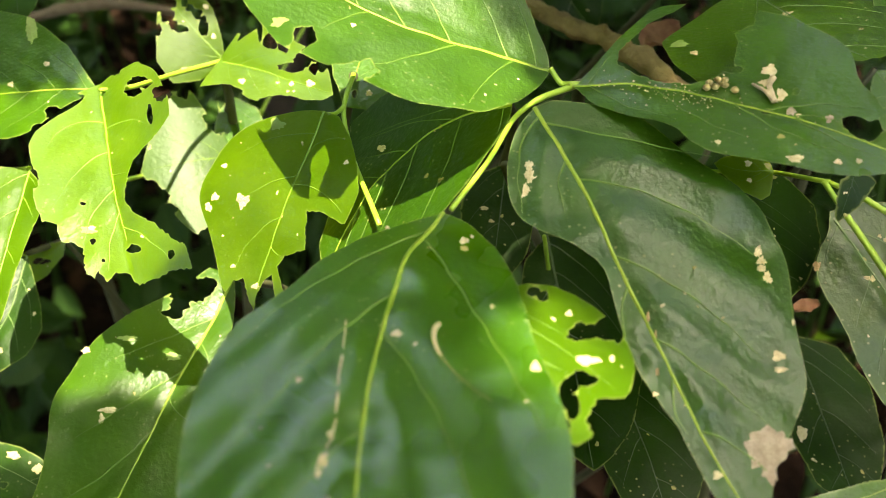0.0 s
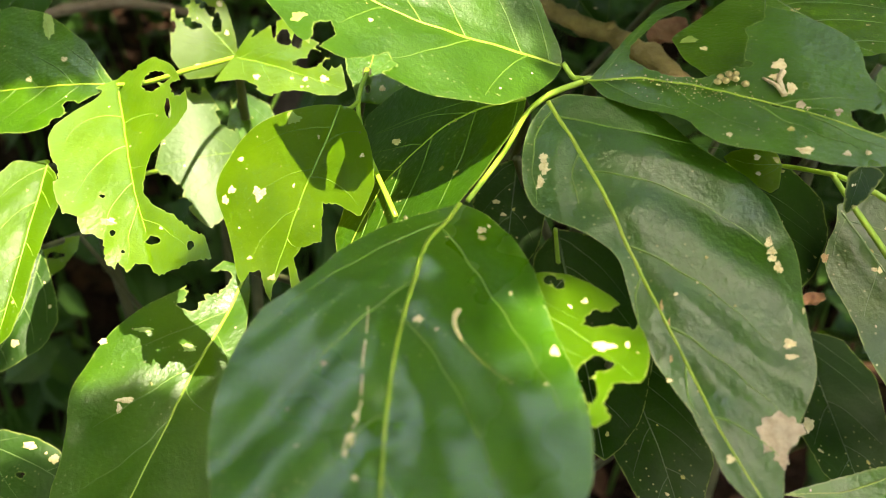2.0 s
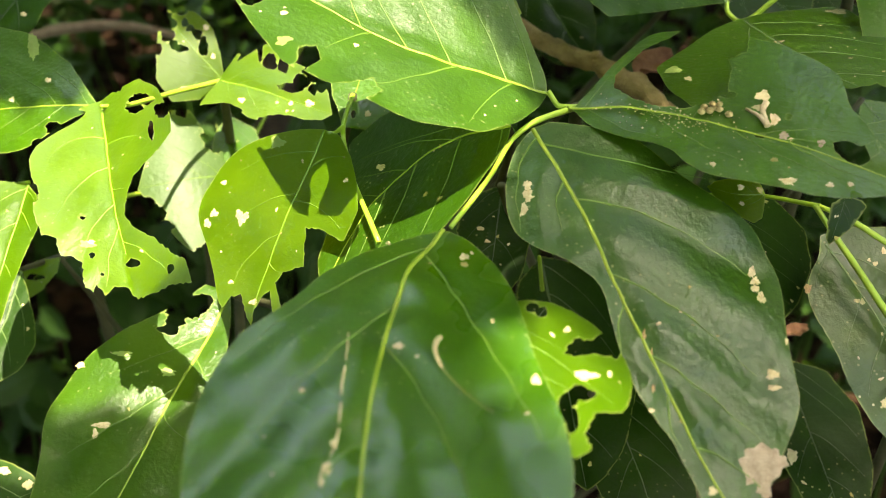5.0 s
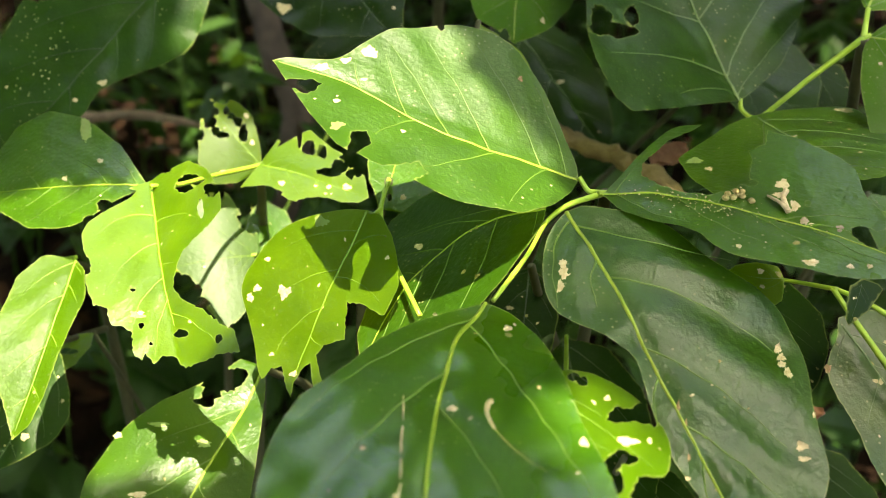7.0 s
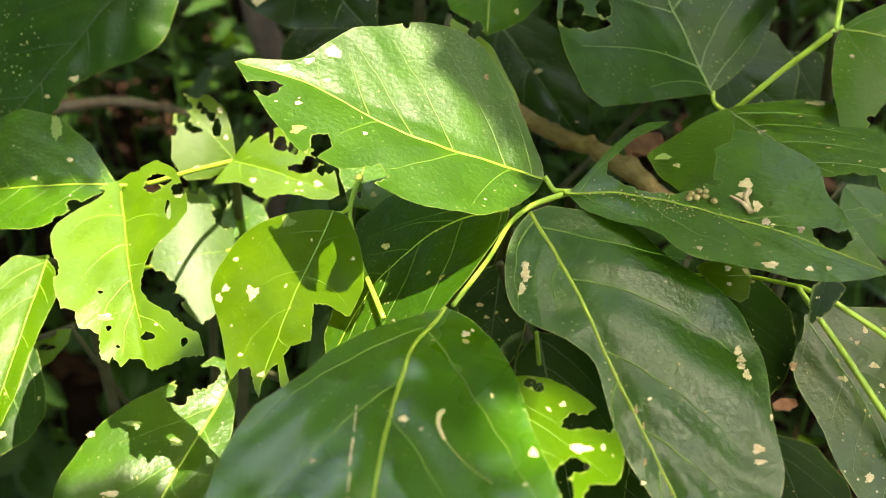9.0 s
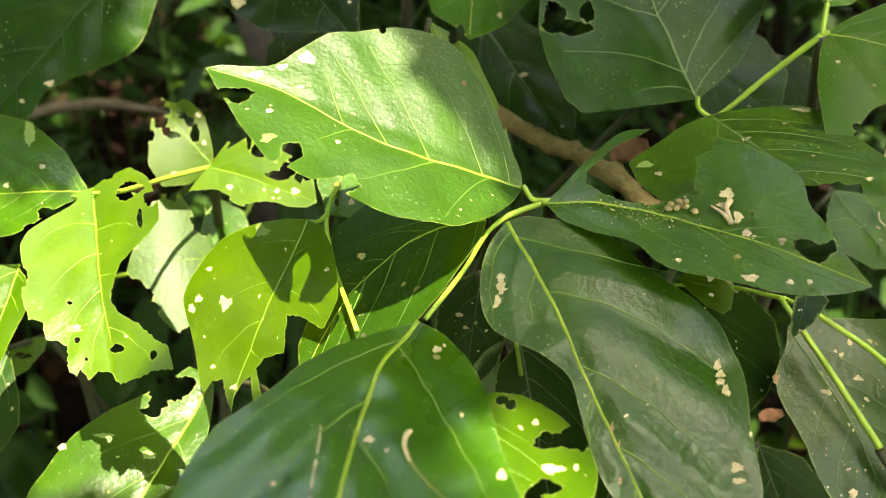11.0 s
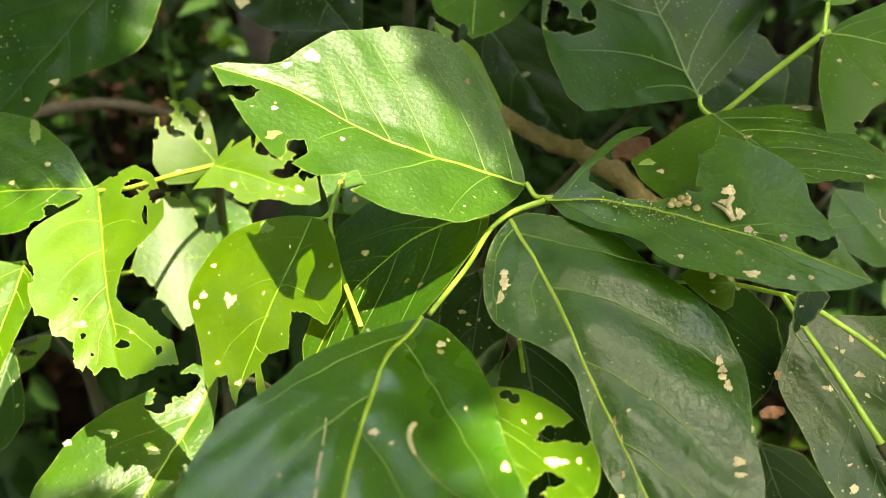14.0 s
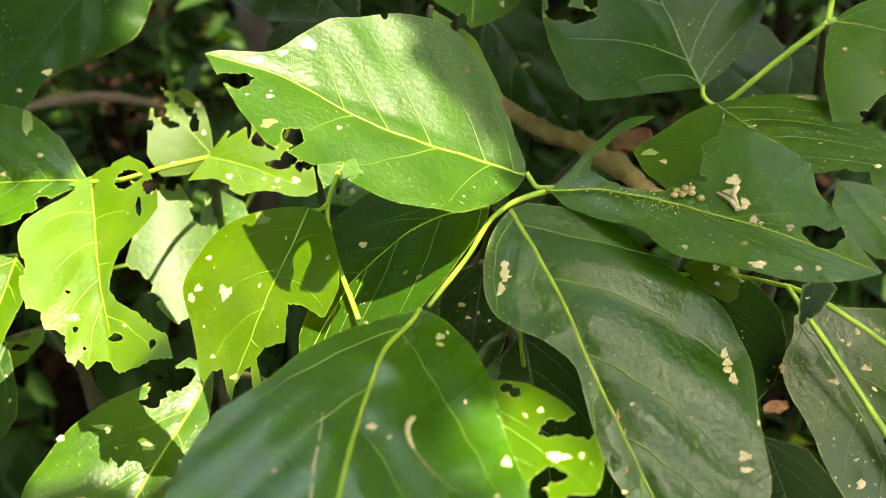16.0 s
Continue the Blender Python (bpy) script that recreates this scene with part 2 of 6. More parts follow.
def inside(poly, pts):
    """Which of the points lie in the closed polygon."""
    x, y = pts[:, 0], pts[:, 1]
    res = np.zeros(len(pts), bool)
    a, b = poly, np.roll(poly, -1, 0)
    for (x0, y0), (x1, y1) in zip(a, b):
        if y0 == y1:
            continue
        cross = (y0 > y) != (y1 > y)
        res ^= cross & (x < (x1 - x0) * (y - y0) / (y1 - y0) + x0)
    return res


class Blade:
    """The curved sheet of one leaf: lengths in millimetres along (s) and across (w) a straight chord from base to tip."""

    def __init__(self, base, tip, up, span, left, right, mid, arch=0, cup=0, fold=0, bites=(), spots=(), veins=(), tears=(), trails=(), seed=1):
        base, tip, up = Vector(base), Vector(tip), Vector(up)
        x = (tip - base).normalized()
        y = up.cross(x).normalized()
        z = x.cross(y)
        self.m = Matrix((x, y, z)).transposed().to_4x4()
        self.m.translation = base
        self.length = (tip - base).length * 1000
        self.span, self.left, self.right, self.mid = span, left, right, mid
        self.arch, self.cup, self.fold, self.bites, self.spots, self.seed = arch, cup, fold, bites, spots, seed
        k = np.arange(len(left))
        self.stations = span[0] + (span[1] - span[0]) * (1 - np.cos(math.pi * k / (len(left) - 1))) / 2
        self.width = float(max(max(left), max(right)))
        rng = np.random.default_rng(seed)
        self.gaps = [self.ragged(i, rng) for i in bites] + [self.torn(c, rng) for c in tears]
        self.trails = trails
        self.paths, self.trace, self.laid, self.quilt = [], None, veins, 1.0

    def gone(self, p):
        return any(inside(q, np.array([p]))[0] for q in self.gaps)

    def lay_veins(self, pairs, slope, rng):
        """Side veins: a pair close to the base, then alternate ones that bend towards the tip."""
        at = [0.035] + list(np.linspace(0.17, 0.74, pairs))
        for s0, w0, sm, wm, s1, w1 in self.laid:
            t = np.linspace(0, 1, 30)[:, None]
            a, m, b = np.array([s0, float(self.centre(np.array([s0]))[0])]), np.array([sm, wm]), np.array([s1, w1])
            c = 2 * m - (a + b) / 2
            path = (1 - t) ** 2 * a + 2 * t * (1 - t) * c + t * t * b
            path[:, 1] += 0.35 * np.sin(path[:, 0] * 0.45 + s0) * np.minimum(1, np.arange(30) / 8)
            for i, p in enumerate(path):
                if i > 3 and self.gone(p):
                    path = path[:i]
                    break
            if len(path) > 4:
                self.paths.append(path)
        for side in (1, -1) if not self.laid else ():
            for i, u in enumerate(at):
                u = u + (0.06 if side < 0 and i else 0.0) + (rng.random() - 0.5) * 0.04
                s0 = u * self.length
                w0 = float(self.centre(np.array([s0]))[0])
                lim = 0.84 if i else 0.8
                k = slope * (1.0 if i else 0.85) * (0.92 + 0.2 * rng.random())
                wig = rng.random() * 6
                path = []
                for q in np.linspace(0, 1.6 * self.width, 44):
                    ss = s0 + k * q * (0.6 + 0.75 * q / (self.width + 1)) + 0.5 * math.sin(q * 0.35 + wig) * min(1, q / 6)
                    ww = w0 + side * q
                    lim_w = self.sides(np.array([ss]))[0 if side > 0 else 1][0]
                    if ss > self.length * 0.97 or side * ww > lim * lim_w or (q > 3 and self.gone((ss, ww))):
                        break
                    path.append((ss, ww))
                if len(path) > 4:
                    self.paths.append(np.array(path))
        self.trace = np.concatenate(self.paths) if self.paths else None

    def centre(self, s):
        return hermite(np.linspace(0, self.length, len(self.mid)), self.mid, s)

    def sides(self, s):
        return hermite(self.stations, self.left, s), hermite(self.stations, self.right, s)

    def height(self, s, w):
        u = np.clip(s / self.length, -0.1, 1.1)
        off = w - self.centre(s)
        h = self.arch * 4 * u * (1 - u) - self.cup * 0.001 * w * w - self.fold * np.abs(w)
        h = h - 0.7 * np.exp(-((off / 3.0) ** 2)) * np.clip(self.length / 100, 0, 1)
        grow = np.clip(np.abs(w) / max(self.width, 1), 0, 1)
        wave = np.array([noise.noise((a * 0.035, b * 0.035, self.seed * 7.3)) for a, b in zip(s, w)])
        puff = np.array([noise.noise((a * 0.11, b * 0.11, self.seed * 3.1)) for a, b in zip(s, w)])
        h = h + (wave * (0.8 + 2.2 * grow**2) + puff * 0.2) * self.length / 110
        if self.trace is not None:
            d = np.min(np.hypot(s[:, None] - self.trace[None, :, 0], w[:, None] - self.trace[None, :, 1]), 1)
            h = h + self.length / 130 * self.quilt * (0.9 * (1 - np.exp(-((d / 7.5) ** 2))) - 0.5)
        return h

    def points(self, s, w, lift=0.0):
        s, w = np.asarray(s, float), np.asarray(w, float)
        return np.stack([s, w, self.height(s, w) + lift], 1) * 0.001

    def place(self, s, w, lift=0.0):
        return self.m @ Vector(self.points([s], [w], lift)[0])

    def ragged(self, item, rng, rough=0.16, n=None):
        """A chewed or blotched patch: an uneven ellipse."""
        s, w, a, b, turn = item[:5]
        n = n or int(np.clip((a + b) * 2.2, 10, 34))
        t = np.arange(n) / n * 2 * math.pi
        r = 1 + rough * (rng.random(n) - 0.5) * 2 + 0.10 * np.sin(3 * t + rng.random() * 6)
        c, d = math.cos(radians(turn)), math.sin(radians(turn))
        p, q = a * r * np.cos(t), b * r * np.sin(t)
        return np.stack([s + p * c - q * d, w + p * d + q * c], 1)


    def torn(self, corners, rng):
        """A torn-out piece between rough corners, with a frayed edge."""
        out = []
        for a, b in zip(corners, corners[1:] + corners[:1]):
            a, b = np.array(a, float), np.array(b, float)
            n = max(2, int(np.hypot(*(b - a)) / 1.3))
            for i in range(n):
                out.append(a + (b - a) * i / n + (rng.random(2) - 0.5) * (0.9 if i else 0.4))
        return np.array(out)


def blade_mesh(b, step):
    """Triangles between the outline, the bites and an even net of inner points."""
    rng = np.random.default_rng(b.seed)
    k = np.arange(1, 64) / 64
    s = b.span[0] + (b.span[1] - b.span[0]) * (1 - np.cos(math.pi * k)) / 2
    l, r = b.sides(s)
    jit = lambda: (rng.random(len(s)) - 0.5) * 0.35
    lo = np.stack([s, l + jit()], 1)
    ro = np.stack([s, -r + jit()], 1)[::-1]
    outline = np.concatenate([[[b.span[0], 0]], lo, [[b.span[1], 0]], ro])
    bites = b.gaps
    gx, gy = np.meshgrid(np.arange(b.span[0], b.span[1], step), np.arange(-b.width - 30, b.width + 30, step * 0.87))
    gx = gx + (np.arange(gx.shape[0]) % 2)[:, None] * step / 2
    grid = np.stack([gx.ravel(), gy.ravel()], 1) + (rng.random((gx.size, 2)) - 0.5) * step * 0.2
    keep = inside(outline, grid)
    near = np.zeros(len(grid), bool)
    loops = [outline, *bites]
    for loop in loops:
        d = np.min(np.hypot(grid[:, None, 0] - loop[None, :, 0], grid[:, None, 1] - loop[None, :, 1]), 1)
        near |= d < step * 0.35
    for bite in bites:
        keep &= ~inside(bite, grid)
    grid = grid[keep & ~near]
    pts, edges = [], []
    for loop in loops:
        n0 = len(pts)
        pts += [Vector(p) for p in loop]
        edges += [(n0 + i, n0 + (i + 1) % len(loop)) for i in range(len(loop))]
    nb = len(pts)
    pts += [Vector(p) for p in grid]
    from mathutils import geometry
    v, _, f, ov, _, _ = geometry.delaunay_2d_cdt(pts, edges, [], 0, 1e-4)
    v = np.array([tuple(p) for p in v])
    f = np.array([t for t in f])
    c = v[f].mean(1)
    ok = inside(outline, c)
    for bite in bites:
        ok &= ~inside(bite, c)
    f = f[ok]
    used = np.unique(f)
    back = np.full(len(v), -1)
    back[used] = np.arange(len(used))
    v2 = v[used]
    rim = np.array([1.0 if (not ov[i] or min(ov[i]) < nb) else 0.0 for i in used])
    flip = [(a, c2, b2) if np.cross(v2[b2] - v2[a], v2[c2] - v2[a]) < 0 else (a, b2, c2) for a, b2, c2 in back[f]]
    me = mesh_of("leaf", b.points(v2[:, 0], v2[:, 1]), flip)
    att = me.attributes.new("rim", "FLOAT", "POINT")
    att.data.foreach_set("value", rim)
    return me


def ridge(b, line, r0, r1, lift=0.05):
    """A half-round vein lying along a line of (s, w) on the sheet."""
    line = np.asarray(line, float)
    d = np.gradient(line, axis=0)
    d /= np.maximum(np.hypot(d[:, 0], d[:, 1]), 1e-6)[:, None]
    nrm = np.stack([-d[:, 1], d[:, 0]], 1)
    prof = [(-1.0, -0.25), (-0.75, 0.35), (0.0, 0.65), (0.75, 0.35), (1.0, -0.25)]
    verts, faces, n = [], [], len(line)
    h = b.height(line[:, 0], line[:, 1])
    for i in range(n):
        r = r0 + (r1 - r0) * i / (n - 1)
        for a, c in prof:
            p = line[i] + nrm[i] * a * r
            verts.append((p[0] * 0.001, p[1] * 0.001, (h[i] + c * r + lift) * 0.001))
    k = len(prof)
    for i in range(n - 1):
        for j in range(k - 1):
            a = i * k + j
            faces.append((a, a + k, a + k + 1, a + 1))
    return mesh_of("vein", verts, faces)


def grow_leaf(shoot, spec, mat, label, seed, step=2.2, vein=VEIN, pairs=4, bold=1.0, slope=1.35, flecks=3, quilt=1.0):
    """A leaf of a shoot: blade with chewed gaps, midrib, side veins and blotches."""
    b = Blade(seed=seed, **spec)
    b.quilt = quilt
    rng = np.random.default_rng(seed + 50)
    b.lay_veins(pairs, slope, rng)
    leaf = link_part("leaf", blade_mesh(b, step), mat, shoot, b.m, label)
    gone = b.gone
    s = np.linspace(0, b.length * 0.985, 34)
    line = np.stack([s, b.centre(s)], 1)
    for i, p in enumerate(line):
        if i > 20 and gone(p):
            line = line[:i]
            break
    k = b.length / 130 * bold
    soft_green = mat in (YOUNG, TENDER, DIMMED_YOUNG, PALE)
    link_part("midrib", ridge(b, line, 0.74 * k, 0.22 * k, 0.1), YOUNG_VEIN if soft_green else vein, leaf, b.m)
    thin = YOUNG_VEIN if soft_green else vein if vein is not VEIN else SIDE_VEIN
    for path in b.paths:
        link_part("side_vein", ridge(b, path, 0.36 * k, 0.09 * k, 0.14), thin, leaf, b.m)
    for (tone, size, dashes), *way in b.trails:
        way = np.array(way, float)
        u = np.arange(len(way))
        at = np.linspace(0, len(way) - 1, 60)
        line = np.stack([hermite(u, way[:, 0], at), hermite(u, way[:, 1], at)], 1)
        k0 = 0
        while k0 < 56:
            k1 = min(59, k0 + (int(3 + 7 * rng.random()) if dashes else 59))
            width = size * (0.7 + 0.6 * rng.random())
            link_part("mine_trail", ridge(b, line[k0:k1 + 1] + (rng.random((k1 - k0 + 1, 2)) - 0.5) * 0.25, width, width * (0.8 if dashes else 0.5), 0.05), SPOT[tone], leaf, b.m)
            k0 = k1 + int(1 + 3 * rng.random())
    strewn = []
    for _ in range(flecks):
        u, v, size = 0.08 + 0.84 * rng.random(), rng.random(), 0.45 + 1.0 * rng.random() ** 3
        l, r = (float(q[0]) for q in b.sides(np.array([u * b.length])))
        w = -r + (l + r) * (0.08 + 0.84 * v)
        strewn.append((u * b.length, w, size, size * (0.5 + 0.5 * rng.random()), 180 * rng.random(), "tan" if rng.random() < 0.7 else "fleck"))
    for item in list(b.spots) + strewn:
        n = 34 if item[2] > 1.6 else 18
        r = b.ragged(item, rng, 0.14, n)
        f = np.arange(n) / n * 2 * math.pi
        lobes = 1 + 0.14 * np.sin(2 * f + 6 * rng.random()) + 0.16 * np.sin(3 * f + 6 * rng.random()) + 0.15 * np.sin(5 * f + 6 * rng.random()) + 0.1 * np.sign(np.sin(8 * f + 6 * rng.random()))
        lobes = 1 + (lobes - 1) * (0.45 if item[2] > 5 else 0.65)
        r = r.mean(0) + (r - r.mean(0)) * lobes[:, None]
        c = r.mean(0)
        rings = np.concatenate([[c], c + (r - c) * 0.5, r])
        n = len(r)
        if any(gone(p) for p in r) and item[5] != "grey":
            continue
        lift = np.array([0.22] + [0.2] * n + [0.06] * n)
        faces = [(0, 1 + i, 1 + (i + 1) % n) for i in range(n)]
        faces += [(1 + i, 1 + n + i, 1 + n + (i + 1) % n, 1 + (i + 1) % n) for i in range(n)]
        link_part("blemish", mesh_of("blemish", b.points(rings[:, 0], rings[:, 1], lift), faces), SPOT[item[5]], leaf, b.m)
    return leaf, b


def tube_mesh(pts, radii, sides=10, bumps=0.0, seed=0):
    """A round stalk along a smooth line through the points."""
    p = np.array(pts, float)
    t = np.arange(len(p))
    tt = np.linspace(0, len(p) - 1, max(12, 8 * len(p)))
    line = np.stack([hermite(t, p[:, i], tt) for i in range(3)], 1) if len(p) > 2 else p[0] + (p[1] - p[0]) * tt[:, None]
    rad = np.interp(tt, np.linspace(0, len(p) - 1, len(radii)), radii)
    d = np.gradient(line, axis=0)
    verts, faces = [], []
    for i, (c, q) in enumerate(zip(line, d)):
        q = Vector(q).normalized()
        a = q.cross(Vector((0.13, 0.31, 0.94))).normalized()
        e = q.cross(a)
        for j in range(sides):
            g = 2 * math.pi * j / sides
            r = rad[i] * (1 + bumps * noise.noise((i * 0.35, j * 1.3, seed)))
            verts.append(Vector(c) + (a * math.cos(g) + e * math.sin(g)) * r)
    n = len(line)
    for i in range(n - 1):
        for j in range(sides):
            faces.append((i * sides + j, i * sides + (j + 1) % sides, (i + 1) * sides + (j + 1) % sides, (i + 1) * sides + j))
    faces.append(tuple(range(sides))[::-1])
    faces.append(tuple((n - 1) * sides + j for j in range(sides)))
    return mesh_of("stalk", verts, faces)


def stalk(parent, pts, radii, mat=STALK, name="stalk", bumps=0.0, label=""):
    return link_part(name, tube_mesh(pts, radii if mat is not STALK else [0.6 * r for r in radii], bumps=bumps, seed=len(pts)), mat, parent, None, label)


# ---- ground ----
def bank(x, y):
    """Height of the forest floor: nearly level, rising into a bank ahead."""
    return 0.02 * noise.noise((x * 2.1, y * 2.1, 0.0)) + 0.10 * noise.noise((x * 0.5, y * 0.5, 3.0)) + 0.16 * max(0.0, y - 0.6) ** 1.25


n = 90
gx = [12 * math.copysign(abs(a) ** 1.8, a) for a in np.linspace(-1, 1, n)]
verts = [(x, y + 1.0, bank(x, y + 1.0)) for y in gx for x in gx]
faces = [(j * n + i, j * n + i + 1, (j + 1) * n + i + 1, (j + 1) * n + i) for j in range(n - 1) for i in range(n - 1)]
ground = link_part("ground", mesh_of("ground", verts, faces), SHADED_SOIL, None)
tagged(ground, "reddish-brown forest floor, darkened for deep shade, strewn with dead leaves", "ground", kind="structure")


def scattered(name, count, area, shape, mat, label, category, lift, size, seed, tilt=0.5, lit=None):
    """Many small leaves in one mesh: folded six-cornered blades, each turned its own way."""
    rng = np.random.default_rng(seed)
    verts, faces = [], []
    for _ in range(count):
        x, y = area(rng)
        z = bank(x, y) + lift(rng, x, y)
        s = size * (0.6 + 0.8 * rng.random())
        m = pose(x, y, z, math.degrees(tilt) * rng.normal() * 0.7, math.degrees(tilt) * rng.normal() * 0.7, 360 * rng.random())
        k = len(verts)
        fold = 0.08 + 0.25 * rng.random()
        curl = rng.normal() * 0.15
        for px, py in ((0, 0), (0.3, 0.24), (0.65, 0.26), (1, 0), (0.65, -0.26), (0.3, -0.24), (0.33, 0), (0.66, 0)):
            verts.append(m @ Vector((s * (px - 0.5), s * py * shape, s * (abs(py) * fold + curl * (px - 0.5) ** 2))))
        faces += [(k, k + 6, k + 1), (k + 1, k + 6, k + 7, k + 2), (k + 2, k + 7, k + 3), (k, k + 5, k + 6), (k + 5, k + 4, k + 7, k + 6), (k + 4, k + 3, k + 7)]
    ob = link_part(name, mesh_of(name, verts, faces, False), mat, None)
    return tagged(ob, label, category, kind="stuff")


scattered("leaf_litter", 2600, lambda r: (r.normal() * 1.1, 0.1 + 3.6 * r.random() ** 1.2), 1.0, SHADED_LITTER,
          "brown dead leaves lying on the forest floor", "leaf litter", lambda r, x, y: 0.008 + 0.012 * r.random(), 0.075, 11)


def in_sun(x, y):
    """Where, on the level of the upper leaves, the sun comes through the gaps in the crown overhead."""
    if -0.213 < x < -0.062 and 0.272 < y < (0.363 if x < -0.152 else 0.447):
        return True
    if -0.25 < x <= -0.213 and 0.345 < y < 0.363:
        return True
    if -0.213 < x < -0.178 and 0.25 < y <= 0.272:
        return True
    if -0.165 < x < -0.115 and 0.258 < y <= 0.272:
        return True
    if -0.07 < x < min(0.030 if y > 0.304 else 0.016, -0.019 + (0.376 - y) * 0.82) and 0.276 < y < 0.428:
        return True
    if -0.05 < x < 0.012 and 0.258 < y <= 0.276:
        return True
    if ((x + 0.152) / 0.007) ** 2 + ((y - 0.482) / 0.022) ** 2 < 1:
        return True
    return ((x - 0.042) / 0.0095) ** 2 + ((y - 0.186) / 0.025) ** 2 < 1


FLECKS = ((-0.69, 2.70), (-0.87, 2.87), (-1.0, 2.48), (-0.49, 2.06), (-0.42, 1.51), (-0.8, 2.3))


def flecked(x, y, reach):
    """Near one of the small sun flecks on the forest floor."""
    return any(math.hypot(x - a, y - b) < reach for a, b in FLECKS)


def crown_mesh(spots, seed):
    """Leaves facing the sun, one for each (x, y, along, size): x, y on the level of the shrub, along the way to the sun."""
    rng = np.random.default_rng(seed)
    verts, faces = [], []
    for x, y, along, size, *facing in spots:
        turn = (facing[0] if facing else SUN).to_track_quat("Z", "Y").to_matrix().to_4x4()
        m = Matrix.Translation(Vector((x, y, 1.05)) + SUN * along) @ turn @ pose(0, 0, 0, 16 * rng.normal(), 16 * rng.normal(), 360 * rng.random())
        k = len(verts)
        outline = [(-0.5, 0), (-0.38, 0.2), (-0.15, 0.32), (0.12, 0.3), (0.34, 0.16), (0.5, 0), (0.34, -0.16), (0.12, -0.3), (-0.15, -0.32), (-0.38, -0.2), (-0.2, 0), (0.2, 0)]
        for a, b in outline:
            verts.append(m @ Vector((a * size, b * size, size * (0.2 * abs(b) - 0.3 * a * a))))
        faces += [(k, k + 10, k + 2, k + 1), (k + 10, k + 11, k + 3, k + 2), (k + 11, k + 5, k + 4, k + 3),
                  (k, k + 9, k + 8, k + 10), (k + 10, k + 8, k + 7, k + 11), (k + 11, k + 7, k + 6, k + 5)]
    return mesh_of("crown", verts, faces, False)


# openings of the added canopy, set for sheen and sky light: direction from the shrub, half-width in radians
OPENINGS = [(Vector(d).normalized(), r) for d, r in (
    ((0.38, -0.14, 0.91), 0.24), ((0.42, 0.42, 0.81), 0.19), ((-0.34, 0.50, 0.80), 0.25), ((0.45, -0.7, 0.55), 0.36))] + [(SUN, 0.12)]


def open_sky(d, shy=0.0):
    """Whether the canopy lets the sky be seen in the direction d."""
    return any(d.angle(way) < r - shy for way, r in OPENINGS)


def crown_spots():
    """Unseen leaves added to block light: boughs over the shrub, lower ones shading the ground ahead, and a dome of
    leaves open towards the bright gap.
    """
    rng = np.random.default_rng(5)
    spots = []
    for layer in range(3):
        step = 0.042
        for i in range(-9, 11):
            for j in range(-1, 16):
                x, y = (i + rng.random()) * step, (j + rng.random()) * step
                size = 0.07 + 0.05 * rng.random()
                ring = [(x + f * size * math.cos(a), y + f * size * math.sin(a)) for a in np.linspace(0, 6.28, 11) for f in (0.22, 0.44)]
                if not any(in_sun(*p) for p in ring + [(x, y)]):
                    spots.append((x, y, (2.3 if x > 0.05 or y < 0.23 else 1.2) + 0.15 * layer + 0.1 * rng.random(), size))
    for layer in range(3):
        for i in range(-17, 10):
            for j in range(5, 30):
                x, y = (i + rng.random()) * 0.018, (j + rng.random()) * 0.018
                if x > 0.07 or y < 0.2:
                    continue
                size = 0.032 + 0.014 * rng.random()
                ring = [(x + 0.4 * size * math.cos(a), y + 0.4 * size * math.sin(a)) for a in np.linspace(0, 6.28, 9)]
                if not any(in_sun(*p) for p in ring + [(x, y)]):
                    spots.append((x, y, 1.0 + 0.1 * rng.random(), size))
    for _ in range(3000):
        x, y = -2.6 + 5.2 * rng.random(), 0.62 + 4.2 * rng.random()
        along = (0.3 if y > 1.1 else 0.7) + 0.5 * rng.random()
        if not open_sky(Vector((x, y - 0.25, 0)) + SUN * along) and not flecked(x, y, 0.13):
            spots.append((x, y, along, 0.13 + 0.1 * rng.random()))
    for _ in range(8500):
        d = Vector((rng.normal(), rng.normal(), rng.normal()))
        d.normalize()
        if d.z < 0.35 or open_sky(d):
            continue
        p = Vector((0, 0.25, 1.05)) + d * (2.6 + 0.8 * rng.random())
        along = (p.z - 1.05) / SUN.z
        if flecked(p.x - SUN.x * along, p.y - SUN.y * along, 0.2):
            continue
        spots.append((p.x - SUN.x * along, p.y - SUN.y * along, along, 0.26 + 0.16 * rng.random(), d))
    return spots


# added out of view: trunk and boughs only carry the light-blocking leaves
tree = thing("unseen_shade_tree", (1.35, -1.1, bank(1.35, -1.1)), "unseen tree added so that its leafy boughs shade the shrub", "tree")
link_part("trunk", tube_mesh([(1.35, -1.1, bank(1.35, -1.1) - 0.05), (1.32, -1.05, 1.2), (1.2, -0.9, 2.6), (1.1, -0.5, 3.6)], [0.09, 0.07, 0.055, 0.03], 14, 0.15, 2), DARK_BARK, tree)
link_part("bough", tube_mesh([(1.27, -1.0, 1.7), (0.9, -0.5, 1.85), (0.5, -0.25, 2.15), (0.25, -0.1, 2.35)], [0.025, 0.018, 0.012, 0.005], 10, 0.15, 3), DARK_BARK, tree)
link_part("bough", tube_mesh([(1.2, -0.9, 2.6), (0.9, 0.6, 3.0), (0.5, 2.2, 3.1), (0.0, 4.0, 3.0)], [0.045, 0.035, 0.025, 0.01], 10, 0.15, 4), DARK_BARK, tree)
tagged(link_part("crown", crown_mesh(crown_spots(), 9), SEEDLING, tree), kind="stuff")


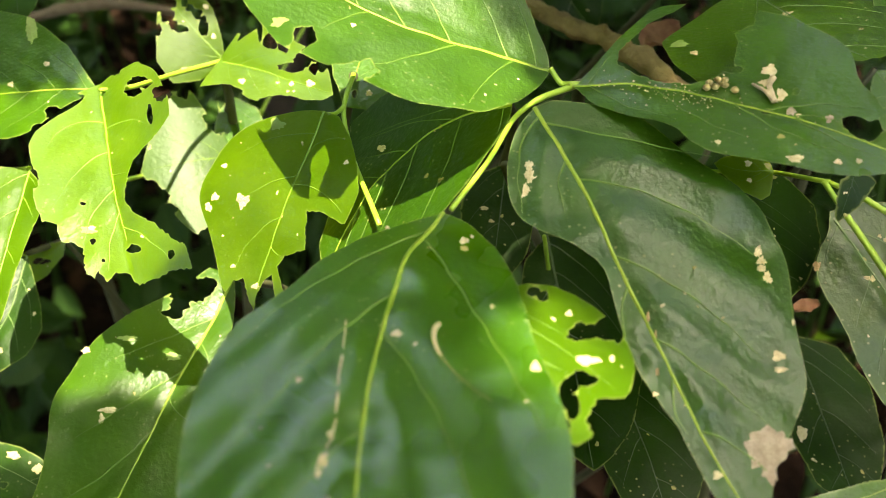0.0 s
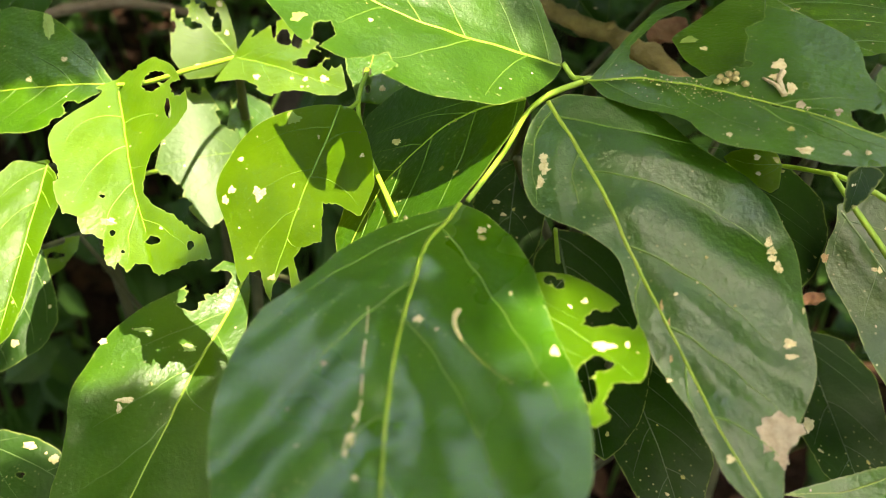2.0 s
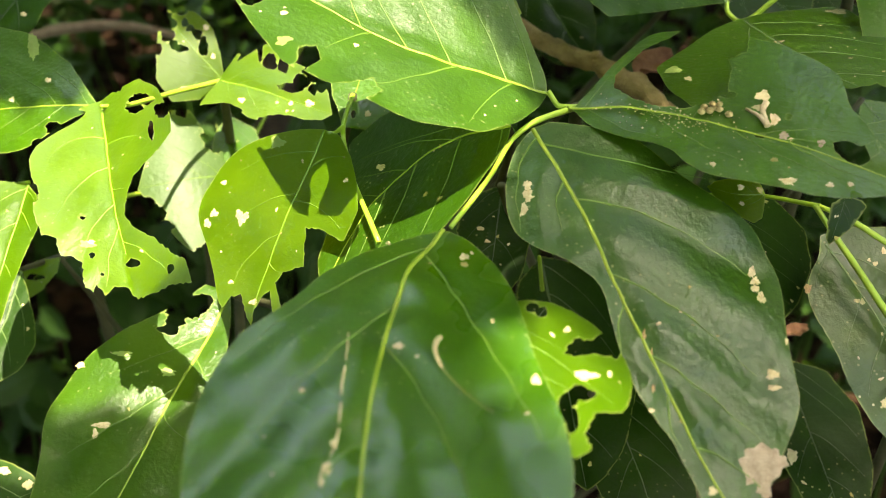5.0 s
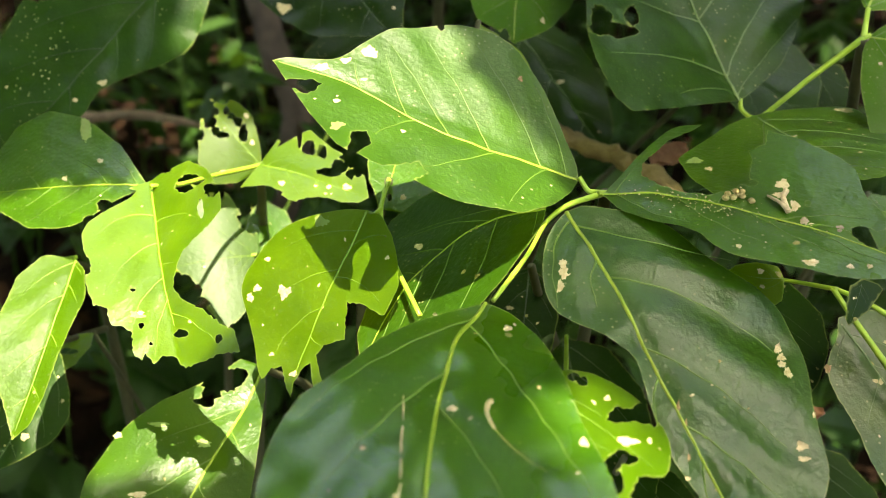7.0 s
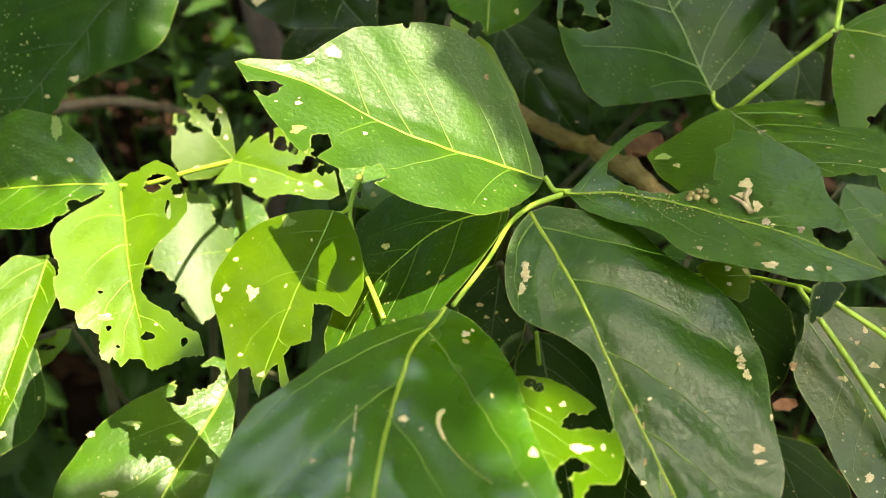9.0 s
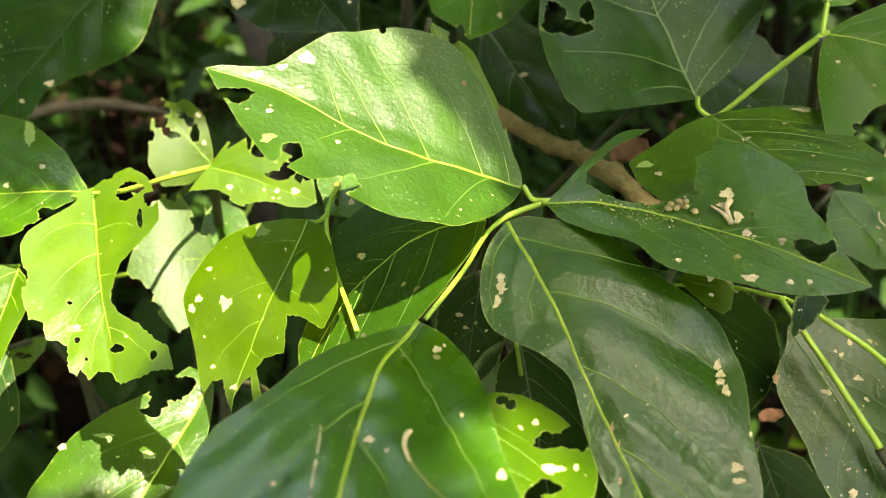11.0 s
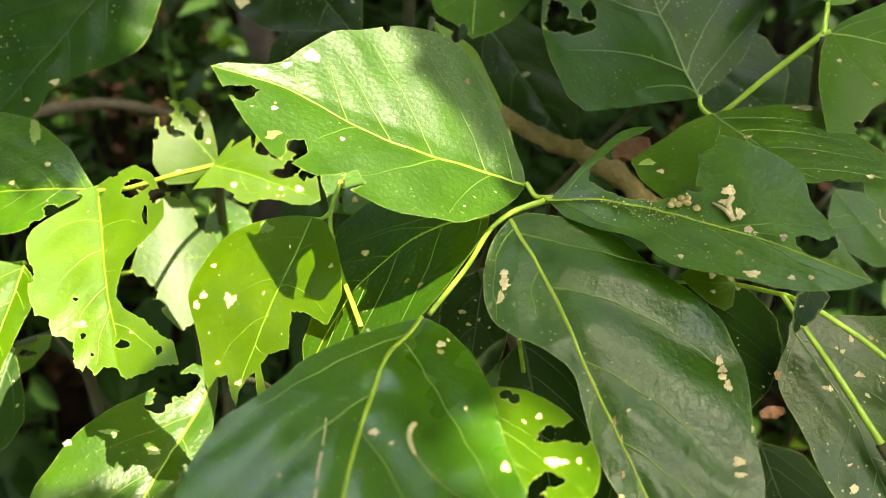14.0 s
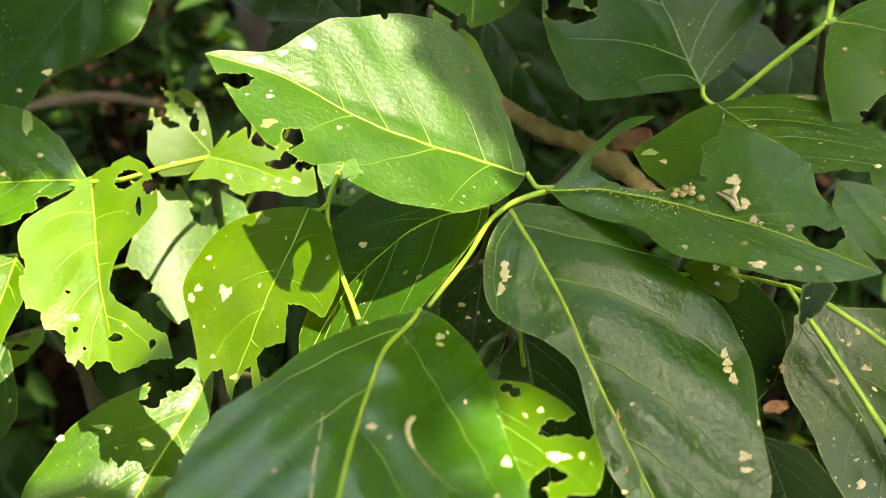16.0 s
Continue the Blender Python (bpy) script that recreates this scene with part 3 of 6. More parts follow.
def undergrowth(count, seed):
    """Seedlings on the forest floor: thin stems, each with a handful of leaves."""
    rng = np.random.default_rng(seed)
    verts, faces = [], []
    for _ in range(count):
        x, y = rng.normal() * 0.9 - 0.15, 0.85 + 2.6 * rng.random() ** 1.3
        z, tall = bank(x, y), 0.25 + 0.5 * rng.random()
        lean = Vector((rng.normal() * 0.12, rng.normal() * 0.12, 1)) * tall
        k = len(verts)
        for c, r in ((Vector((x, y, z - 0.01)), 0.004), (Vector((x, y, z)) + lean, 0.0015)):
            verts += [c + Vector((r * math.cos(a), r * math.sin(a), 0)) for a in (0, 2.1, 4.2)]
        faces += [(k + i, k + (i + 1) % 3, k + 3 + (i + 1) % 3, k + 3 + i) for i in range(3)]
        for i in range(4 + int(7 * rng.random())):
            f = 0.35 + 0.65 * rng.random()
            m = Matrix.Translation(Vector((x, y, z)) + lean * f) @ pose(0, 0, 0, 25 * rng.normal(), 20 + 25 * rng.normal(), 360 * rng.random())
            s = 0.05 + 0.07 * rng.random()
            k = len(verts)
            for a, b, h in ((0, 0, 0), (0.25, 0.22, 0.05), (0.6, 0.24, 0.04), (1, 0, -0.1), (0.6, -0.24, 0.04), (0.25, -0.22, 0.05), (0.3, 0, 0.0), (0.65, 0, -0.02)):
                verts.append(m @ Vector((s * a, s * b, s * h)))
            faces += [(k, k + 6, k + 1), (k + 1, k + 6, k + 7, k + 2), (k + 2, k + 7, k + 3), (k, k + 5, k + 6), (k + 5, k + 4, k + 7, k + 6), (k + 4, k + 3, k + 7)]
    ob = link_part("undergrowth", mesh_of("undergrowth", verts, faces, False), SEEDLING, None)
    return tagged(ob, "low green seedlings scattered over the shaded forest floor", "undergrowth", kind="stuff")


undergrowth(560, 21)


def surrounding_woods(count, seed):
    """An added ring of thicket that keeps out low sky light: hanging leaves from the ground to well above the head."""
    rng = np.random.default_rng(seed)
    verts, faces = [], []
    for _ in range(count):
        a, r = 2 * math.pi * rng.random(), 3.6 + 2.2 * rng.random()
        x, y = r * math.sin(a), 0.8 + r * math.cos(a)
        z = bank(x, y) + 4.6 * rng.random() ** 1.15
        if open_sky(Vector((x, y - 0.25, z - 1.05))):
            continue
        s = 0.22 + 0.22 * rng.random()
        m = pose(x, y, z, 50 * rng.normal(), 50 * rng.normal(), 360 * rng.random())
        k = len(verts)
        for p, q, h in ((0, 0, 0), (0.25, 0.24, 0.05), (0.6, 0.26, 0.04), (1, 0, -0.1), (0.6, -0.26, 0.04), (0.25, -0.24, 0.05), (0.3, 0, 0.0), (0.65, 0, -0.02)):
            verts.append(m @ Vector((s * (p - 0.5), s * q, s * h)))
        faces += [(k, k + 6, k + 1), (k + 1, k + 6, k + 7, k + 2), (k + 2, k + 7, k + 3), (k, k + 5, k + 6), (k + 5, k + 4, k + 7, k + 6), (k + 4, k + 3, k + 7)]
    ob = link_part("surrounding_woods", mesh_of("surrounding_woods", verts, faces, False), SEEDLING, None)
    return tagged(ob, "dense dark green thicket added around the shrub to block low sky", "woods", kind="stuff")


# added ring, there to block sky light from the sides
surrounding_woods(9000, 33)


# ---- shoots of the shrub ----

shoot = thing('shrub_shoot', (0.06, 0.42, 0.12), 'green shrub shoot with large glossy dark leaflets in front of others', 'shrub', 'shoots of the shrub')
stalk(shoot, [(0.0600, 0.4200, 0.1000), (0.0620, 0.4000, 0.6000), (0.0640, 0.3700, 0.9600), (0.0538, 0.3142, 1.0595)], [0.006, 0.005, 0.0032, 0.0026], WOODY, 'stem')
stalk(shoot, [(0.0538, 0.3142, 1.0595), (0.0381, 0.3048, 1.0581), (0.0287, 0.2963, 1.0552), (0.0180, 0.2723, 1.0508), (0.0040, 0.2463, 1.0458)], [0.0022, 0.0019, 0.0015, 0.0015])
stalk(shoot, [(0.0538, 0.3142, 1.0595), (0.0477, 0.3151, 1.0594), (0.0427, 0.3176, 1.0648)], [0.0022, 0.0019, 0.0018])
stalk(shoot, [(0.0392, 0.3049, 1.0586), (0.0353, 0.3027, 1.0576)], [0.0022, 0.002])
stalk(shoot, [(0.0572, 0.3139, 1.0602), (0.0500, 0.3114, 1.0602)], [0.0019, 0.0022])
c_leaf, c_sheet = grow_leaf(
    shoot,
    dict(base=(0.0014, 0.2452, 1.0457), tip=(-0.0192, 0.0985, 1.0373), up=(0.0200, -0.0599, 0.9980), span=(0.0, 148.3),
        left=[0.0, 1.1, 4.4, 9.8, 14.0, 19.2, 22.9, 26.4, 28.8, 31.6, 35.0, 39.2, 42.7, 45.1, 45.5, 43.9, 40.7, 35.2, 27.5, 19.3, 12.7, 3.2, 0.0],
        right=[-0.0, 1.0, 4.0, 9.0, 15.2, 22.2, 28.3, 33.9, 37.8, 42.9, 49.8, 52.6, 53.2, 52.2, 50.6, 48.2, 44.6, 40.8, 32.4, 24.0, 16.2, 5.8, -0.0],
        mid=[0.0, -7.6, -8.6, -7.4, -4.0, 0.0], arch=4, cup=1.6, fold=-0.0,
        bites=[(127.9, -30.6, 2.3, 1.6, 81)],
        spots=[(16.3, 8.9, 2.0, 1.3, -6, 'tan'), (69.0, 34.3, 2.0, 1.1, -3, 'tan'), (99.3, -14.0, 1.5, 0.8, 13, 'tan'), (106.2, -13.9, 2.0, 0.9, 13, 'tan'), (110.3, -14.6, 1.2, 0.7, 14, 'tan'), (117.7, -10.4, 0.9, 0.7, 23, 'tan'), (82.3, -26.7, 1.1, 0.7, 23, 'tan'), (11.9, -16.6, 1.1, 0.7, 13, 'tan'), (47.6, 20.6, 1.0, 0.6, -2, 'tan')],
        trails=[(('tan', 0.75, False), (57.7, 6.6), (60.2, 5.9), (62.6, 5.9), (66.7, 7.1), (70.4, 8.9)), (('fleck', 0.28, False), (70.4, 8.9), (76.9, 14.4), (81.1, 19.3), (84.0, 24.2)),
            (('tan', 0.32, True), (58.9, -19.2), (71.7, -17.2), (82.3, -15.9), (91.4, -14.3), (97.2, -13.7), (101.8, -13.9), (106.3, -15.1), (112.2, -15.0))],
        veins=[(9.6, -4.3, 40.6, -29.1, 70.9, -47.9), (14.4, -3.2, 53.2, 17.8, 89.3, 37.4), (44.5, -8.7, 74.8, -25.5, 115.5, -42.1), (62.1, -7.0, 88.6, 10.2, 119.9, 25.7), (96.6, -6.3, 105.2, -13.0, 127.0, -23.5), (114.7, -4.6, 126.5, 3.8, 135.7, 12.3)]),
    GLOSSY, 'broad dark green leaflet with pale leaf-miner trails', 1, flecks=9, step=1.7, pairs=3, bold=1.05, slope=1.8, quilt=1.35)
rl_leaf, rl_sheet = grow_leaf(
    shoot,
    dict(base=(0.0353, 0.2957, 1.0601), tip=(0.0950, 0.1573, 0.9852), up=(-0.0124, -0.4802, 0.8771), span=(-0.1, 168.3),
        left=[6.8, 8.2, 12.3, 19.0, 25.9, 32.6, 36.6, 40.3, 44.3, 49.6, 54.6, 53.9, 49.3, 43.1, 38.9, 34.2, 24.5, 14.4, 8.1, 4.4, 1.9, 0.5, 0.0],
        right=[-0.0, 1.3, 5.2, 10.6, 15.3, 19.7, 23.2, 25.2, 21.5, 12.4, 7.1, 9.1, 11.4, 12.2, 10.4, 8.4, 8.7, 8.4, 6.4, 3.8, 1.7, 0.4, -0.0],
        mid=[0.0, 0.2, -1.6, -2.7, -2.7, 0.0], arch=6, cup=2.0, fold=0.0,
        bites=[],
        spots=[(24.6, -13.2, 2.2, 1.5, 156, 'tan'), (28.6, -15.0, 2.4, 1.7, 156, 'tan'), (33.4, -18.4, 2.8, 1.2, 156, 'tan'), (82.4, 45.9, 2.3, 1.2, 142, 'tan'), (86.0, 45.0, 1.7, 1.5, 142, 'tan'), (88.8, 42.9, 1.8, 1.3, 120, 'tan'), (92.8, 42.6, 2.3, 1.4, 142, 'tan'), (118.1, 31.6, 2.0, 1.5, -78, 'tan'), (122.2, 29.7, 2.2, 0.9, -106, 'tan'), (142.3, 14.0, 7.0, 5.8, 115, 'grey'), (149.0, 11.0, 3.0, 2.2, 143, 'grey'), (139.0, 15.5, 2.6, 2.4, 0, 'grey'), (144.1, -4.3, 1.5, 1.3, 130, 'tan'), (92.4, -1.8, 1.9, 0.7, 152, 'rust'), (98.5, -2.0, 1.5, 0.5, 152, 'rust'), (115.5, -10.6, 1.0, 0.7, -107, 'tan'), (109.5, -7.0, 1.4, 0.5, 152, 'rust'), (109.8, 41.8, 1.2, 0.5, 143, 'tan')],
        veins=[(7.7, 0.8, 29.6, 26.9, 44.1, 48.5), (4.4, -1.2, 18.1, -14.0, 41.9, -23.0), (36.0, 1.3, 55.5, 24.5, 83.3, 43.8), (26.9, -0.7, 35.6, -6.8, 46.8, -9.5), (67.6, 0.6, 89.0, 14.0, 116.9, 26.7), (99.0, -3.3, 115.0, 7.7, 136.2, 17.3), (79.6, -2.2, 91.2, -10.0, 104.5, -11.9), (130.6, -2.7, 137.9, 4.7, 149.6, 10.5), (112.4, -2.6, 119.9, -6.5, 129.8, -7.0)]),
    LEATHERY, 'long leathery dark green leaflet with tan scars', 2, quilt=1.35, flecks=9, step=1.8, pairs=4)
top_leaf, top_sheet = grow_leaf(
    shoot,
    dict(base=(0.0430, 0.3179, 1.0641), tip=(-0.0847, 0.3306, 1.1075), up=(0.2575, -0.4040, 0.8777), span=(0.0, 135.4),
        left=[0.0, 2.9, 10.6, 18.2, 26.9, 33.8, 41.8, 44.5, 46.8, 48.0, 47.3, 46.5, 46.7, 45.6, 43.2, 35.5, 27.8, 19.9, 13.4, 8.0, 3.6, 0.9, 0.0],
        right=[-0.0, 1.6, 6.3, 11.3, 17.1, 24.7, 33.8, 42.8, 49.4, 52.7, 53.6, 51.6, 47.1, 40.6, 35.6, 22.7, 10.1, 6.8, 4.7, 3.6, 2.1, 0.5, -0.0],
        mid=[0.0, 5.4, 9.6, 5.9, -0.2, 0.0], arch=4, cup=0.0, fold=-0.16,
        bites=[(117.8, 11.4, 5.7, 4.5, -129), (123.0, 12.6, 3.5, 2.9, 84), (76.5, -47.1, 2.5, 1.5, 102)],
        tears=[[(90.9, 50), (92.3, 43.2), (92.6, 36.2), (93.6, 31.5), (88.4, 27.4), (85.1, 33.4), (87.1, 39.6), (88.6, 43.9), (83.2, 45.2), (78.1, 45.6), (72.6, 40.9), (65.9, 34), (61.1, 38.6), (65.7, 46.8), (57, 52), (58.3, 63.4), (82.8, 63.9), (94, 55.3)]],
        spots=[(99.6, 31.0, 3.4, 1.9, 60, 'pale'), (88.0, 42.0, 2.2, 1.2, 30, 'tan'), (100.4, -19.2, 3.5, 2.9, -145, 'tan'), (108.1, -10.9, 2.2, 1.7, -153, 'tan'), (115.9, -3.6, 3.1, 1.7, -157, 'tan'), (97.8, -4.2, 1.3, 0.8, -154, 'tan'), (123.7, 5.4, 4.6, 3.0, 102, 'tan'), (36.4, -35.8, 1.8, 1.0, 98, 'rust'), (75.5, 19.6, 1.2, 0.9, -122, 'tan')],
        veins=[(40.0, 7.3, 56.9, -13.7, 79.8, -37.4), (76.2, 5.4, 85.0, -6.5, 94.2, -21.0), (17.2, 2.7, 34.1, -19.1, 59.1, -44.5), (5.2, 0.2, 17.5, -20.2, 33.5, -41.6), (57.5, 9.5, 75.2, -11.0, 95.5, -28.5), (37.3, 8.6, 53.7, 26.7, 63.9, 35.8), (14.7, 2.2, 23.2, 20.0, 28.3, 38.9), (72.1, 7.7, 80.7, 19.0, 85.1, 27.3), (96.9, 2.5, 101.9, -5.2, 104.2, -11.9)]),
    SATIN, 'sunlit mid-green leaflet with holes and pale scars', 3, flecks=8, step=1.8, pairs=4, quilt=0.75)
r_leaf, r_sheet = grow_leaf(
    shoot,
    dict(base=(0.0505, 0.3072, 1.0627), tip=(0.1535, 0.2414, 1.0650), up=(-0.1912, -0.2664, 0.9447), span=(0.0, 122.3),
        left=[0.0, 0.4, 9.2, 34.9, 50.4, 55.0, 56.8, 58.7, 58.0, 56.8, 56.2, 55.6, 53.4, 50.9, 45.4, 29.7, 23.2, 15.2, 8.6, 4.9, 2.2, 0.6, 0.0],
        right=[0.0, 0.4, 1.8, 4.0, 7.0, 9.0, 9.8, 10.6, 10.5, 11.8, 17.1, 19.2, 18.4, 17.3, 16.6, 16.1, 14.2, 11.9, 8.6, 5.6, 3.0, 0.8, 0.0],
        mid=[0.0, 6.1, 6.8, 6.2, 3.5, 0.0], arch=3, cup=0.0, fold=0.02,
        bites=[(76.5, 17.6, 1.6, 1.0, 100), (70.4, 6.2, 1.8, 1.2, 20), (53.6, 22.5, 2.6, 1.8, 30)],
        tears=[[(20, 51), (12.8, 42), (8.3, 23), (11.7, 14.5), (19.9, 10.7), (31.7, 9), (40, 10.1), (45, 14.5), (49.4, 19.0), (52.6, 24), (50.6, 30), (49.4, 36.8), (46.7, 41.2), (51.4, 47.6), (49.6, 56), (48, 66), (24, 66)],
            [(93.5, 10.4), (97.6, 12.5), (102.2, 11), (105.8, 16), (108.1, 11.7), (106.6, 5.9), (104, 3.2), (100.1, 3.6), (95.5, 6.3)]],
        spots=[(64.9, 25.2, 3.0, 2.4, 102, 'tan'), (65.2, 19.0, 1.8, 1.6, -150, 'tan'), (73.7, 17.3, 5.6, 2.6, 106, 'rust'), (72.4, 14.8, 3.1, 1.4, 106, 'tan'), (77.6, 8.3, 1.8, 1.5, 92, 'grey'), (90.1, 8.6, 1.8, 1.1, 100, 'grey'), (85.7, -12.9, 2.4, 1.8, -149, 'tan'), (98.0, -9.2, 1.3, 1.1, 88, 'tan'), (103.7, -6.6, 1.1, 0.9, 82, 'tan'), (60.5, -14.2, 1.1, 1.0, 107, 'tan'), (99.9, 13.0, 2.1, 1.8, 73, 'tan'), (40.5, 11.2, 4.6, 1.0, -161, 'pale'), (49.8, 19.4, 4.7, 3.3, 110, 'film'), (52.8, 23.3, 3.4, 2.1, 109, 'film')],
        veins=[(29.4, 7.3, 50.0, -4.9, 72.3, -8.6), (58.9, 6.1, 78.1, -1.8, 100.5, -5.2), (45.6, 6.7, 51.7, 26.5, 67.3, 39.4), (69.4, 6.3, 87.2, 14.7, 99.4, 16.9), (5.9, 0.8, 23.3, -5.6, 39.8, -6.8), (80.0, 5.2, 97.4, -0.9, 112.8, -2.3), (4.8, 3.1, 6.4, 18.5, 8.3, 42.9), (77.7, 5.8, 91.0, 8.4, 100.1, 3.3)]),
    MATURE, 'chewed dark green leaflet carrying droppings', 4, flecks=14, step=1.7, pairs=5, bold=0.9)

shoot = thing('shrub_shoot', (-0.16, 0.52, 0.10), 'shrub shoot with ragged sunlit yellow-green leaves', 'shrub', 'shoots of the shrub')
stalk(shoot, [(-0.1600, 0.5200, 0.0800), (-0.1500, 0.5000, 0.6000), (-0.1200, 0.4600, 0.9500), (-0.1124, 0.4298, 1.0209)], [0.006, 0.005, 0.003, 0.0022], WOODY, 'stem')
stalk(shoot, [(-0.1124, 0.4298, 1.0209), (-0.1296, 0.3995, 1.0270), (-0.1422, 0.3692, 1.0339), (-0.1503, 0.3600, 1.0372)], [0.0022, 0.002, 0.0018, 0.0016])
l_leaf, l_sheet = grow_leaf(
    shoot,
    dict(base=(-0.1516, 0.3645, 1.0353), tip=(-0.1156, 0.2648, 0.9964), up=(-0.2600, -0.5000, 0.8260), span=(-4.5, 120.6),
        left=[6.9, 9.0, 15.3, 21.9, 24.4, 27.5, 31.2, 33.4, 34.6, 35.9, 34.6, 32.3, 29.4, 26.8, 26.0, 26.0, 26.6, 27.3, 27.7, 27.7, 27.7, 27.7, 0.0],
        right=[-0.0, 2.5, 10.0, 6.8, 9.8, 21.0, 28.8, 31.3, 31.0, 29.4, 30.1, 29.8, 28.3, 27.9, 27.9, 28.2, 22.9, 14.9, 9.7, 5.5, 2.5, 0.6, -0.0],
        mid=[0.0, -0.3, -0.5, -0.3, 0.7, 0.0], arch=3, cup=-5.0, fold=-0.15,
        bites=[(15.5, 21.8, 9.0, 2.8, -137), (16.6, 17.4, 6.5, 2.5, -140), (32.3, 32.1, 6.8, 3.1, -142), (36.3, 23.8, 5.2, 1.7, 177), (93.2, 3.1, 3.8, 1.8, -130), (82.5, -12.0, 1.6, 1.2, -156), (43.7, -31.3, 6.1, 3.3, -169), (63.5, -13.0, 1.4, 0.8, -128), (92.6, -9.6, 0.9, 0.6, -157), (-7.4, 8.4, 6.5, 2.9, -158), (107.0, 19.5, 2.2, 1.8, 20)],
        tears=[[(66, -40), (68, -27), (70.6, -23.5), (79.3, -23.1), (80.2, -20), (84.2, -16.1), (96.7, -16.5), (99.4, -13.8), (96.4, -12.3), (102.7, -9.6), (99.7, -5.9), (102.2, -1.5), (109.7, 2), (112, 11.2), (113.6, 19.1), (118, 26), (121, 34), (135, 34), (135, -40)],
            [(48, 40), (51, 22), (53.2, 11.4), (60, 7), (70, 4), (78.5, 7.4), (82.7, 10.3), (90.2, 16), (102.4, 22.6), (108, 27), (108, 40)]],
        spots=[(76.7, -13.0, 3.1, 1.5, -122, 'pale'), (76.4, -11.7, 1.9, 1.2, -133, 'tan'), (90.4, 8.2, 1.1, 0.7, -140, 'tan'), (-26.6, -21.4, 1.9, 1.2, -151, 'tan')],
        veins=[(21.3, -0.1, 17.3, -14.5, 26.3, -25.1), (39.2, -0.3, 44.7, -12.9, 61.7, -23.9), (60.6, -0.4, 72.2, -11.3, 87.0, -16.5), (52.7, -0.1, 58.9, 11.5, 59.6, 19.7), (25.3, 0.3, 29.4, 11.7, 39.0, 21.0), (80.8, 0.7, 92.9, 10.2, 113.0, 20.8), (73.0, -0.0, 86.3, -5.7, 98.7, -8.6)]),
    YOUNG, 'ragged bright yellow-green leaf riddled with holes', 5, flecks=8, step=1.8, pairs=4)
lt_leaf, lt_sheet = grow_leaf(
    shoot,
    dict(base=(-0.1539, 0.3666, 1.0351), tip=(-0.2408, 0.3765, 1.0237), up=(-0.1666, -0.4410, 0.8819), span=(0.0, 91.9),
        left=[0.0, 0.5, 2.0, 4.1, 6.0, 8.4, 11.9, 17.3, 22.0, 24.3, 24.8, 24.4, 23.9, 20.3, 16.8, 13.5, 10.3, 7.3, 4.8, 2.7, 1.2, 0.3, 0.0],
        right=[-0.0, 0.6, 2.3, 5.1, 9.0, 14.0, 20.2, 26.7, 31.7, 37.0, 42.6, 47.2, 51.5, 54.0, 56.1, 58.0, 56.5, 53.4, 50.8, 48.6, 35.8, 23.9, -0.0],
        mid=[0.0, -0.1, 0.3, 0.7, 0.3, 0.0], arch=3, cup=0.0, fold=0.1,
        bites=[(17.8, 12.4, 4.4, 3.0, 168), (22.4, 20.8, 4.0, 2.8, 161)],
        spots=[(42.7, -4.6, 1.9, 1.2, 138, 'tan'), (45.0, -41.1, 9.2, 2.8, 114, 'pale')]),
    MATURE, 'dark green leaf with a sunlit chewed lower edge', 6)
s1_leaf, s1_sheet = grow_leaf(
    shoot,
    dict(base=(-0.1137, 0.4386, 1.0174), tip=(-0.1495, 0.4670, 1.0456), up=(0.1474, -0.5982, 0.7877), span=(-1.4, 53.8),
        left=[16.9, 17.4, 19.1, 21.8, 25.5, 28.8, 28.7, 28.5, 28.4, 28.0, 25.4, 22.6, 19.9, 16.8, 13.8, 10.9, 8.3, 5.9, 3.8, 2.2, 1.0, 0.2, 0.0],
        right=[-0.0, 0.2, 0.6, 1.4, 2.5, 3.9, 5.4, 7.2, 8.7, 10.3, 11.8, 13.4, 13.7, 13.4, 13.2, 12.4, 9.9, 7.7, 5.0, 2.8, 1.3, 0.3, -0.0],
        mid=[0.0, 0.7, 1.5, 1.5, 0.8, 0.0], arch=4, cup=0.0, fold=0.0,
        bites=[(20.9, -3.3, 5.4, 2.7, 144), (28.4, -5.3, 3.3, 2.7, 145), (33.5, -4.4, 2.6, 2.4, 149), (26.4, 6.9, 3.6, 2.5, -126), (31.0, 8.4, 2.9, 2.4, 147), (47.4, 4.4, 8.3, 7.3, 153), (37.8, 7.0, 5.1, 3.6, 147), (47.1, -7.7, 4.9, 3.5, -128), (38.2, -4.4, 3.0, 1.8, 145), (17.2, 30.0, 2.7, 1.8, 146), (33.4, 16.6, 3.6, 2.4, 147), (0.2, 24.8, 4.1, 2.0, -125)],
        spots=[(13.4, -3.9, 1.4, 1.2, 142, 'tan'), (29.0, -11.3, 1.8, 1.5, 144, 'tan')]),
    TENDER, 'tattered bright green young leaf', 7, step=1.8, pairs=2)
